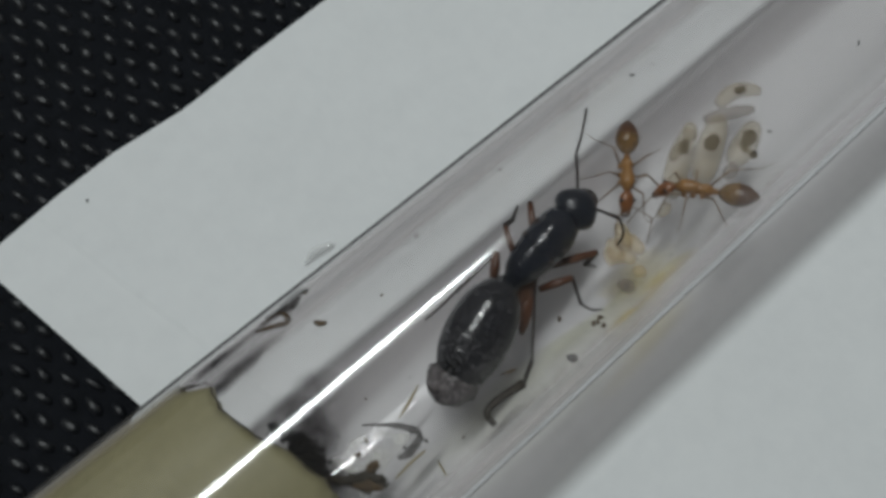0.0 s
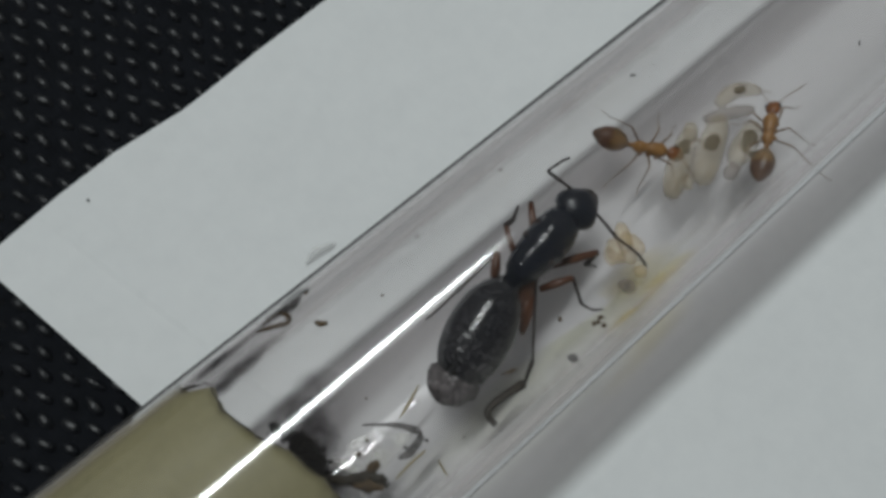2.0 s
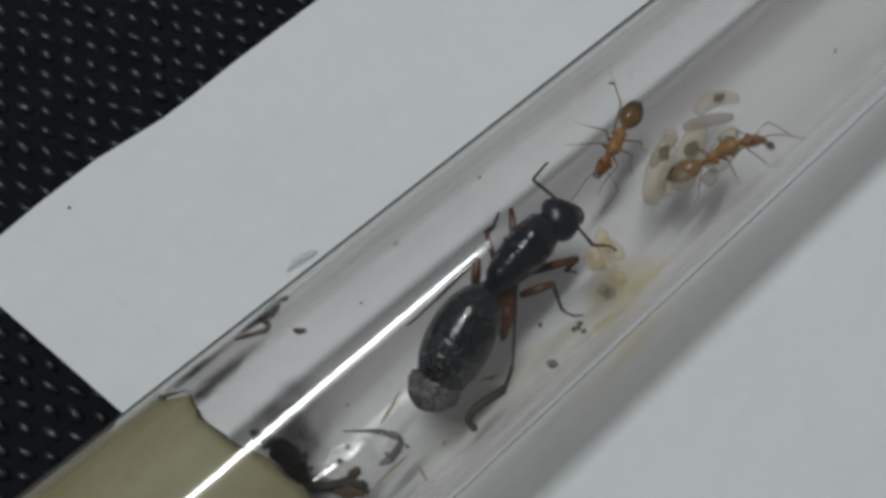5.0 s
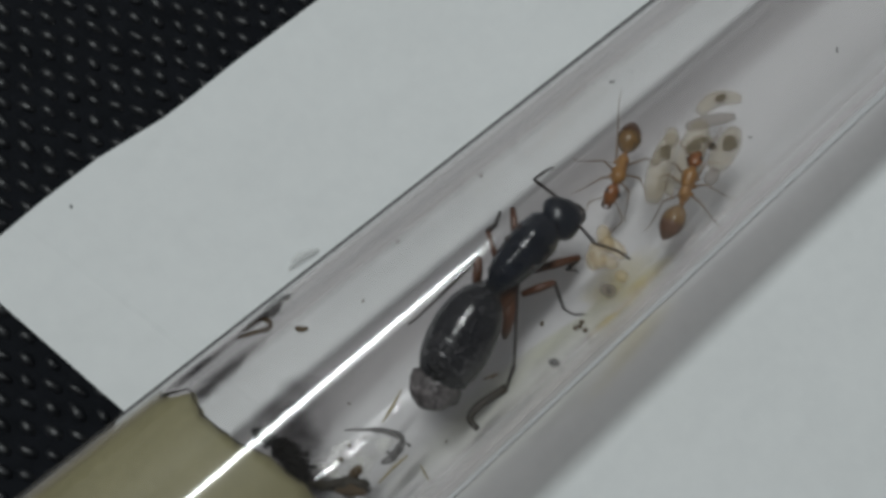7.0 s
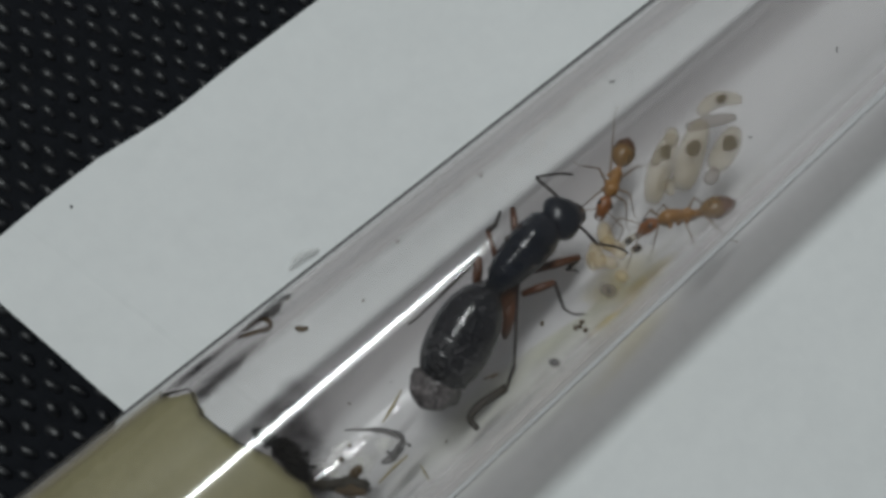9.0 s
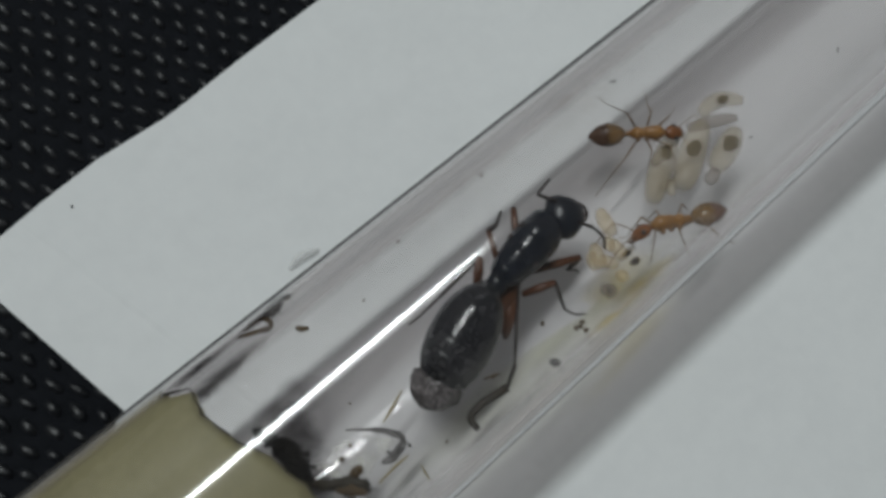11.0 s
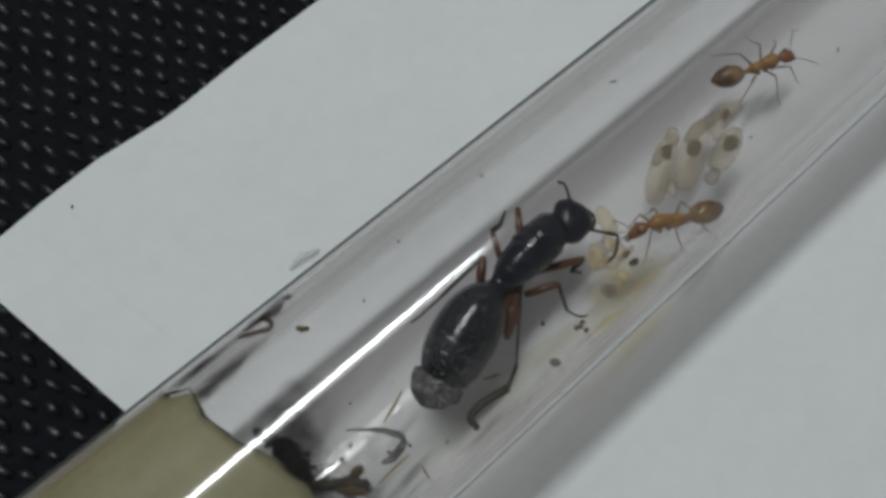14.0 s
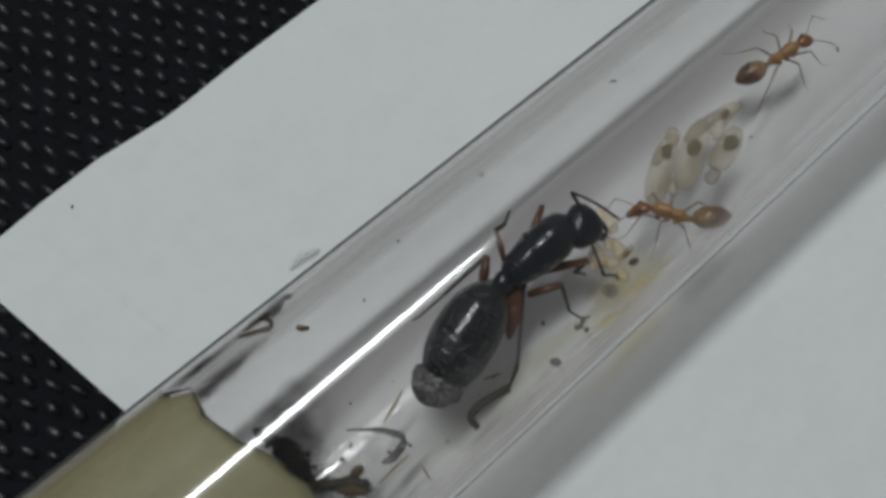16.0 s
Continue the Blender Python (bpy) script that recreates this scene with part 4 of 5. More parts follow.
# ---- movement ----
def stand(x, arc, heading, lift=0.0, pitch=0.0):
    """The pose of an ant on the tube's inner wall: the place along the tube, the way round it from the bottom, the heading on the wall,
    how far it stands off and how much it rears up."""
    a, h, p = arc / INNER, math.radians(heading), math.radians(pitch)
    up = Vector((0, -math.sin(a), math.cos(a)))
    forward = Vector((math.cos(h), math.sin(h) * math.cos(a), math.sin(h) * math.sin(a)))
    side = up.cross(forward)
    nose, back = forward * math.cos(p) + up * math.sin(p), up * math.cos(p) - forward * math.sin(p)
    m = Matrix((nose, side, back)).transposed().to_4x4()
    m.translation = (Vector((x, INNER * math.sin(a), AXIS - INNER * math.cos(a))) + up * lift) * MM
    return m


def aim(start, end):
    """The pose of a piece that lies along +x, from start towards end."""
    m = (Vector(end) - Vector(start)).to_track_quat("X", "Z").to_matrix().to_4x4()
    m.translation = Vector(start) * MM
    return m


def turn_at(place, yaw, pitch=0.0):
    return Matrix.Translation(Vector(place) * MM) @ pose(0, 0, 0, 0, pitch, yaw)


def bend(parts, rows, nod):
    """Head and gaster swing against each other as the body curves."""
    walk(parts["head"], [(t, turn_at((1.46, 0, 1.84), a, nod)) for t, a, _ in rows])
    walk(parts["gaster"], [(t, turn_at((-1.67, 0, 1.51), a, -4)) for t, _, a in rows])


def stretch(leg, base, s, times):
    """A hind leg that straightens far out behind the ant while it feeds, then bends again."""
    c, n = math.cos(math.radians(-48)), math.sin(math.radians(-48))
    outward = Vector((n, s * c, 0))
    axis = outward.cross(Vector((0, 0, 1)))
    knee = (outward * 2.07 + Vector((0, 0, 0.85))) * MM
    rows, shin = [], []
    for t in times:
        g = max(0.0, min(1.0, (t - 4.8) / 1.4, (10.3 - t) / 1.1))
        g = g * g * (3 - 2 * g)
        rows.append((t, turn_at(base, s * 25 * g + (1 - g) * 10 * math.sin(t * 7)) @ Matrix.Rotation(math.radians(-18 * g), 4, axis)))
        shin.append((t, Matrix.Translation(knee) @ Matrix.Rotation(math.radians(44 * g), 4, axis) @ Matrix.Translation(-knee)))
    walk(leg, rows)
    for piece in leg.children:
        walk(piece, shin)


def stride(parts, pace, seed, stretched=None):
    """Legs step in two alternating threes and feelers sweep; pace gives (seconds, steps a second)."""
    rng = random.Random(seed)
    times = [0.1 * k for k in range(161)]
    phase, phases = 0.0, []
    for t in times:
        rate = [p for s, p in pace if s <= t + 1e-6][-1]
        phases.append((phase, min(rate, 1.0)))
        phase += 0.1 * rate * 2 * math.pi
    for (kind, *which), ob in [(k, v) for k, v in parts.items() if isinstance(k, tuple)]:
        base = tuple(c / MM for c in ob.location)
        s = which[0]
        rest = rng.uniform(-8, 8)
        if kind == "leg":
            shift = 0.0 if (which[1] + (s > 0)) % 2 else math.pi
            if stretched == tuple(which):
                stretch(ob, base, s, times)
                continue
            walk(ob, [(t, turn_at(base, rest + s * -17 * g * math.sin(p + shift))) for t, (p, g) in zip(times, phases)])
        else:
            f, o = rng.uniform(0.5, 0.8), rng.uniform(0, 6)
            walk(ob, [(t, turn_at(base, 14 * math.sin(2 * math.pi * f * t + o) + s * 4, 10 * math.sin(2 * math.pi * f * 0.7 * t))) for t in times[::2]])


WAIST = (-2.5, -0.4, 2.3)
# turn in degrees and reach in mm of the queen's fore-body, and the sway of her feelers' sockets
POISE = ((0.0, 0.0, 0.0), (9.2, 0.0, 0.0), (11.6, 0.5, 0.3), (12.8, 0.3, 0.3), (13.2, -1.2, 0.15), (14.4, -1.7, 0.2), (14.8, -2.8, 0.45), (15.2, -3.5, 0.55), (16.0, -4.2, 0.5))
SWAY = ((0.0, 0.0, 0.0), (12.8, 0.0, 0.0), (13.2, -2.0, 0.0), (14.4, -2.5, 0.0), (14.8, -6.0, 0.0), (15.2, -9.0, 0.0), (16.0, -9.5, 0.0))


def swung(t, table):
    """How the queen's fore-body has turned about her waist and stretched forward at that time."""
    for (t0, a0, f0), (t1, a1, f1) in zip(table, table[1:]):
        if t <= t1:
            u = (t - t0) / (t1 - t0)
            break
    return turn_at(WAIST, a0 + (a1 - a0) * u) @ Matrix.Translation((Vector((f0 + (f1 - f0) * u, 0, 0)) - Vector(WAIST)) * MM)


def carried_along(rows, table):
    """Rows of a piece at the queen's head, moved with her fore-body."""
    neck = Vector(NECK) * MM
    return [(t, Matrix.Translation(swung(t, table) @ neck - neck) @ m) for t, m in rows]


def motions():
    walk(queen_thorax, [(row[0], swung(row[0], POISE)) for row in POISE])
    walk(worker_a, [
        (0.0, stand(13.25, 0.65, 223, 0.03, 5)),
        (0.3, stand(13.31, 0.71, 223, -0.04, 5)),
        (0.6, stand(13.09, 1.12, 212, -0.10, 3)),
        (0.9, stand(14.48, 1.34, 231, 0.07, 3)),
        (1.2, stand(14.79, 1.27, 253, -0.07, 5)),
        (1.5, stand(14.78, 1.50, 277, 0.09, -9)),
        (1.8, stand(15.63, 1.18, 297, -0.04, -5)),
        (2.1, stand(16.33, 1.20, 315, -0.01, 5)),
        (2.4, stand(16.57, -0.06, 319, -0.01, 4)),
        (2.7, stand(16.59, -0.48, 320, 0.20, 12)),
        (3.0, stand(17.35, -1.20, 323, 0.50, 10)),
        (3.3, stand(18.11, -1.56, 329, 0.37, 7)),
        (3.6, stand(18.60, -1.58, 334, 0.24, 9)),
        (3.9, stand(18.73, -3.26, 321, 0.29, 5)),
        (4.2, stand(19.60, -6.00, 312, 0.61, 6)),
        (6.3, stand(21.26, -5.86, 353, 0.61, 15)),
        (6.6, stand(19.61, -5.16, 362, 0.69, 18)),
        (7.0, stand(17.67, -4.80, 379, 0.13, 20)),
        (7.5, stand(16.79, -4.42, 419, -0.24, 11)),
        (8.0, stand(15.86, -6.01, 430, 0.23, 6)),
        (8.4, stand(15.26, -6.66, 462, -0.11, 2)),
        (8.8, stand(14.14, -6.64, 509, -0.25, 14)),
        (9.2, stand(13.62, -6.69, 515, -0.25, 13)),
        (11.3, stand(12.99, -6.44, 521, -0.25, 15)),
        (11.6, stand(13.11, -6.13, 517, -0.25, 13)),
        (12.4, stand(13.11, -6.13, 517, -0.25, 13)),
        (13.2, stand(13.11, -6.13, 517, -0.25, 13)),
        (14.0, stand(13.11, -6.14, 517, -0.25, 13)),
        (14.8, stand(12.99, -6.22, 518, -0.25, 14)),
        (15.2, stand(13.26, -5.51, 504, -0.25, 11)),
        (15.6, stand(13.90, -5.73, 480, -0.25, 8)),
        (16.0, stand(14.14, -5.31, 471, -0.25, 11)),
    ])
    stride(worker_a_parts, ((0.0, 0.4), (0.3, 0.6), (0.6, 2.4), (0.9, 1.7), (1.2, 1.3), (1.5, 1.7), (1.8, 1.1), (2.1, 2.0), (2.4, 0.9), (2.7, 1.4), (3.0, 2.0), (3.3, 0.8), (3.6, 2.1), (3.9, 3.0), (4.2, 0.3), (6.3, 2.0), (6.6, 3.0), (7.0, 1.9), (7.5, 1.7), (8.0, 2.2), (8.4, 1.7), (8.8, 1.2), (9.2, 0.1), (11.3, 0.5), (11.6, 0.0), (12.4, 0.0), (13.2, 0.1), (14.0, 0.0), (14.8, 0.4), (15.2, 1.3), (15.6, 0.5), (16.0, 0.0)), 3)
    bend(worker_a_parts, ((0.0, 9, -2), (0.3, 11, -4), (0.6, 11, 1), (0.9, 9, -7), (1.2, 7, -7), (1.5, 18, -19), (1.8, 12, -16), (2.1, 10, -6), (2.4, 16, -14), (2.7, 7, -11), (3.0, 11, -8), (3.3, 7, -5), (3.6, 8, 0), (3.9, 7, -1), (4.2, 12, -5), (6.3, 2, -1), (6.6, 2, -7), (7.0, 11, -11), (7.5, 43, -18), (8.0, 67, -10), (8.4, 39, -10), (8.8, 6, 10), (9.2, -1, 3), (11.3, -7, 1), (11.6, -8, 6), (12.4, -8, 6), (13.2, -8, 6), (14.0, -8, 6), (14.8, -9, 6), (15.2, 16, 12), (15.6, 12, 28), (16.0, 21, 33)), 14)
    walk(worker_b, [
        (0.0, stand(15.75, -4.90, 118, 0.10, 4)),
        (0.3, stand(16.53, -5.08, 103, 0.23, -3)),
        (0.6, stand(16.74, -5.07, 93, 0.01, -2)),
        (0.9, stand(17.19, -5.69, 59, -0.09, 2)),
        (1.2, stand(18.92, -5.55, 32, -0.22, 1)),
        (1.5, stand(20.16, -5.91, 19, -0.25, 5)),
        (1.8, stand(23.06, -5.11, 25, -0.21, 15)),
        (2.1, stand(24.75, -4.87, 29, -0.25, 11)),
        (2.4, stand(27.45, -3.10, 43, -0.06, 8)),
        (2.7, stand(29.00, -0.44, 69, 0.17, 2)),
        (3.0, stand(27.41, 0.92, 98, 0.30, 7)),
        (3.3, stand(26.18, 1.69, 126, 0.27, 6)),
        (3.6, stand(24.80, 1.97, 144, 0.04, 3)),
        (3.9, stand(22.08, 3.29, 162, 0.03, 1)),
        (4.2, stand(18.85, 4.15, 172, -0.08, 6)),
        (6.3, stand(14.27, 0.83, 207, -0.01, 8)),
        (6.6, stand(14.36, 0.80, 204, -0.03, 7)),
        (7.0, stand(14.41, 0.69, 206, -0.00, 6)),
        (7.5, stand(13.61, 0.08, 206, 0.10, 7)),
        (8.0, stand(13.34, 0.13, 214, 0.03, 5)),
        (8.4, stand(13.14, -0.06, 210, 0.05, 4)),
        (8.8, stand(13.10, -0.12, 205, 0.03, 8)),
        (9.2, stand(13.63, 0.70, 202, -0.05, 7)),
        (10.2, stand(16.30, 1.40, 268, 0.00, 6)),
        (11.3, stand(20.22, 1.81, 339, -0.01, 10)),
        (11.6, stand(22.50, 2.67, 349, -0.15, 4)),
        (12.0, stand(24.02, 1.99, 345, -0.16, 4)),
        (12.4, stand(25.65, 2.01, 352, -0.22, -1)),
        (12.8, stand(26.47, 1.38, 341, -0.21, 1)),
        (13.2, stand(29.49, 0.27, 333, -0.07, 5)),
        (13.6, stand(29.91, -0.37, 332, -0.12, 4)),
        (14.0, stand(30.28, -0.55, 340, -0.11, 4)),
        (14.4, stand(30.26, -0.67, 337, -0.17, 3)),
        (14.8, stand(30.04, -1.64, 314, -0.04, 0)),
        (15.2, stand(29.75, -3.92, 292, 0.43, 3)),
        (15.6, stand(29.98, -3.89, 295, 0.46, 4)),
        (16.0, stand(32.28, -1.14, 348, 0.06, 8)),
    ])
    stride(worker_b_parts, ((0.0, 2.0), (0.3, 0.8), (0.6, 2.7), (0.9, 3.0), (1.2, 2.5), (1.5, 3.0), (1.8, 3.0), (2.1, 3.0), (2.4, 3.0), (2.7, 3.0), (3.0, 3.0), (3.3, 2.8), (3.6, 3.0), (3.9, 3.0), (4.2, 1.3), (6.3, 0.9), (6.6, 0.3), (7.0, 1.2), (7.5, 0.5), (8.0, 0.5), (8.4, 0.2), (8.8, 0.9), (9.2, 1.7), (10.2, 2.3), (11.3, 3.0), (11.6, 2.1), (12.0, 1.9), (12.4, 1.5), (12.8, 3.0), (13.2, 0.7), (13.6, 0.6), (14.0, 0.1), (14.4, 1.4), (14.8, 1.7), (15.2, 0.3), (15.6, 3.0), (16.0, 0.0)), 8, (-1, 2))
    bend(worker_b_parts, ((0.0, 14, 0), (0.3, 10, -7), (0.6, -1, 2), (0.9, -2, 9), (1.2, 8, 0), (1.5, 7, 1), (1.8, 5, -3), (2.1, 2, -4), (2.4, 0, -8), (2.7, 15, -6), (3.0, 6, -2), (3.3, 17, -6), (3.6, 10, 2), (3.9, 6, 3), (4.2, 24, -2), (6.3, 8, 2), (6.6, 9, 4), (7.0, 3, 2), (7.5, 8, 2), (8.0, 6, -7), (8.4, 10, -3), (8.8, 7, 0), (9.2, 6, 5), (10.2, 6, 4), (11.3, 8, 4), (11.6, 1, 0), (12.0, 2, 3), (12.4, 0, -5), (12.8, 4, -1), (13.2, 4, 4), (13.6, 6, 6), (14.0, 2, -6), (14.4, 5, -3), (14.8, -16, 6), (15.2, -22, -1), (15.6, -7, -7), (16.0, 7, -2)), 14)
    hip = (Vector((4.30, 1.15, 3.60)) - Vector(QUEEN_AT)) * MM
    tucked = Matrix.Translation(hip + Vector((0.45, 0.1, 0)) * MM) @ pose(0, 0, 0, 0, 0, -25)
    walk(queen_foreleg, [(0.0, Matrix.Translation(hip)), (14.4, Matrix.Translation(hip)), (14.9, tucked), (16.0, tucked)])
    walk(queen_head, carried_along([(0.0, turn_at(NECK, 2)), (2.1, turn_at(NECK, 2)), (2.4, turn_at(NECK, -4)), (3.0, turn_at(NECK, -16)), (3.6, turn_at(NECK, -20)), (4.2, turn_at(NECK, -18)), (9.2, turn_at(NECK, -18)), (12.8, turn_at(NECK, -22)), (13.2, turn_at(NECK, -27)), (14.0, turn_at(NECK, -26)), (14.4, turn_at(NECK, -25)), (14.8, turn_at(NECK, -30)), (15.2, turn_at(NECK, -33)), (15.6, turn_at(NECK, -39)), (16.0, turn_at(NECK, -42))], POISE))
    walk(queen, [(0.0, pose(0.00400, 0.00060, 0.00115, 0, 0, -0.00)), (12.9, pose(0.00400, 0.00060, 0.00115, 0, 0, -0.00)), (13.3, pose(0.00402, 0.00058, 0.00117, 0, 0, -0.15)), (13.7, pose(0.00407, 0.00050, 0.00122, 0, 0, -0.70)), (14.1, pose(0.00414, 0.00040, 0.00129, 0, 0, -1.44)), (14.5, pose(0.00421, 0.00030, 0.00136, 0, 0, -2.11)), (15.0, pose(0.00425, 0.00025, 0.00140, 0, 0, -2.50)), (16.0, pose(0.00425, 0.00025, 0.00140, 0, 0, -2.50))])
    walk(left_scape, carried_along([
        (0.0, aim((4.78, 1.03, 3.15), (6.71, 3.32, 3.33))),
        (0.3, aim((4.77, 1.04, 3.15), (6.49, 3.50, 3.34))),
        (0.6, aim((4.77, 1.06, 3.15), (5.92, 3.82, 3.35))),
        (0.9, aim((4.76, 1.07, 3.15), (5.48, 3.97, 3.36))),
        (1.2, aim((4.76, 1.07, 3.15), (4.69, 4.07, 3.38))),
        (1.5, aim((4.76, 1.08, 3.15), (3.91, 3.76, 4.18))),
        (1.8, aim((4.76, 1.08, 3.15), (3.79, 3.72, 4.20))),
        (2.1, aim((4.77, 1.04, 3.15), (3.66, 3.52, 4.42))),
        (2.4, aim((4.84, 0.83, 3.15), (4.29, 3.75, 3.55))),
        (3.0, aim((4.90, 0.47, 3.15), (4.63, 3.45, 3.37))),
        (3.3, aim((4.90, 0.27, 3.15), (4.70, 3.25, 3.36))),
        (3.6, aim((4.91, 0.33, 3.15), (4.60, 3.30, 3.37))),
        (3.9, aim((4.91, 0.33, 3.15), (4.47, 3.29, 3.37))),
        (4.2, aim((4.91, 0.41, 3.15), (4.38, 3.35, 3.38))),
        (6.3, aim((4.91, 0.42, 3.15), (4.26, 3.35, 3.37))),
        (6.6, aim((4.91, 0.42, 3.15), (4.21, 3.33, 3.37))),
        (7.0, aim((4.91, 0.41, 3.15), (4.25, 3.33, 3.38))),
        (7.5, aim((4.91, 0.40, 3.15), (4.26, 3.32, 3.38))),
        (8.0, aim((4.91, 0.40, 3.15), (4.22, 3.31, 3.39))),
        (8.4, aim((4.91, 0.40, 3.15), (4.26, 3.32, 3.38))),
        (8.8, aim((4.91, 0.39, 3.15), (4.53, 3.36, 3.38))),
        (9.2, aim((4.91, 0.39, 3.15), (4.30, 3.32, 3.38))),
        (11.3, aim((4.91, 0.33, 3.15), (3.10, 2.20, 4.65))),
        (11.6, aim((4.91, 0.32, 3.15), (3.13, 2.28, 4.56))),
        (12.0, aim((4.91, 0.31, 3.15), (3.12, 2.33, 4.47))),
        (12.4, aim((4.91, 0.30, 3.15), (3.29, 2.57, 4.25))),
        (12.8, aim((4.91, 0.28, 3.15), (4.24, 2.61, 4.92))),
        (13.2, aim((4.89, 0.10, 3.15), (3.94, 0.87, 5.89))),
        (13.6, aim((4.89, 0.10, 3.15), (3.83, 0.71, 5.89))),
        (14.0, aim((4.90, 0.15, 3.15), (3.87, 1.03, 5.83))),
        (14.4, aim((4.90, 0.16, 3.15), (3.81, 0.88, 5.85))),
        (14.8, aim((4.87, 0.00, 3.15), (5.68, 1.78, 5.43))),
        (15.0, aim((4.87, -0.03, 3.15), (5.35, 2.52, 4.66))),
        (15.2, aim((4.86, -0.07, 3.15), (5.11, 2.88, 3.66))),
        (15.6, aim((4.80, -0.28, 3.15), (4.74, 2.31, 4.66))),
        (16.0, aim((4.77, -0.36, 3.15), (4.70, 2.37, 4.39))),
    ], SWAY))
    walk(left_funiculus, carried_along([
        (0.0, aim((6.71, 3.32, 3.33), (10.67, 5.94, 3.07))),
        (0.3, aim((6.49, 3.50, 3.34), (10.23, 6.13, 3.08))),
        (0.6, aim((5.92, 3.82, 3.35), (9.12, 5.62, 3.08))),
        (0.9, aim((5.48, 3.97, 3.36), (8.60, 5.42, 1.99))),
        (1.2, aim((4.69, 4.07, 3.38), (7.64, 5.16, 1.44))),
        (1.5, aim((3.91, 3.76, 4.18), (6.59, 4.65, 1.78))),
        (1.8, aim((3.79, 3.72, 4.20), (6.63, 3.94, 1.84))),
        (2.1, aim((3.66, 3.52, 4.42), (6.62, 3.44, 2.20))),
        (2.4, aim((4.29, 3.75, 3.55), (7.05, 3.30, 1.13))),
        (3.0, aim((4.63, 3.45, 3.37), (7.41, 2.79, 1.02))),
        (3.3, aim((4.70, 3.25, 3.36), (7.56, 2.02, 1.37))),
        (3.6, aim((4.60, 3.30, 3.37), (7.54, 2.37, 1.32))),
        (3.9, aim((4.47, 3.29, 3.37), (7.27, 2.79, 1.00))),
        (4.2, aim((4.38, 3.35, 3.38), (7.27, 3.23, 1.06))),
        (6.3, aim((4.26, 3.35, 3.37), (6.90, 4.13, 0.90))),
        (6.6, aim((4.21, 3.33, 3.37), (6.97, 3.76, 0.95))),
        (7.0, aim((4.25, 3.33, 3.38), (7.05, 3.38, 0.96))),
        (7.5, aim((4.26, 3.32, 3.38), (7.15, 2.85, 1.12))),
        (8.0, aim((4.22, 3.31, 3.39), (6.97, 2.92, 0.95))),
        (8.4, aim((4.26, 3.32, 3.38), (7.22, 2.46, 1.34))),
        (8.8, aim((4.53, 3.36, 3.38), (7.50, 1.94, 1.68))),
        (9.2, aim((4.30, 3.32, 3.38), (7.42, 2.20, 1.73))),
        (11.3, aim((3.10, 2.20, 4.65), (5.42, 3.31, 1.98))),
        (11.6, aim((3.13, 2.28, 4.56), (5.11, 4.00, 1.95))),
        (12.0, aim((3.12, 2.33, 4.47), (4.90, 4.32, 1.91))),
        (12.4, aim((3.29, 2.57, 4.25), (5.56, 3.19, 1.39))),
        (12.8, aim((4.24, 2.61, 4.92), (5.38, 3.75, 1.73))),
        (13.2, aim((3.94, 0.87, 5.89), (5.61, 2.28, 3.09))),
        (13.6, aim((3.83, 0.71, 5.89), (5.41, 1.90, 2.95))),
        (14.0, aim((3.87, 1.03, 5.83), (5.39, 2.60, 3.03))),
        (14.4, aim((3.81, 0.88, 5.85), (5.33, 2.27, 2.96))),
        (14.8, aim((5.68, 1.78, 5.43), (6.16, -1.71, 4.97))),
        (15.0, aim((5.35, 2.52, 4.66), (6.07, -1.81, 4.92))),
        (15.2, aim((5.11, 2.88, 3.66), (6.16, -0.53, 4.03))),
        (15.6, aim((4.74, 2.31, 4.66), (5.78, -1.08, 4.65))),
        (16.0, aim((4.70, 2.37, 4.39), (6.14, -1.93, 5.04))),
    ], SWAY))
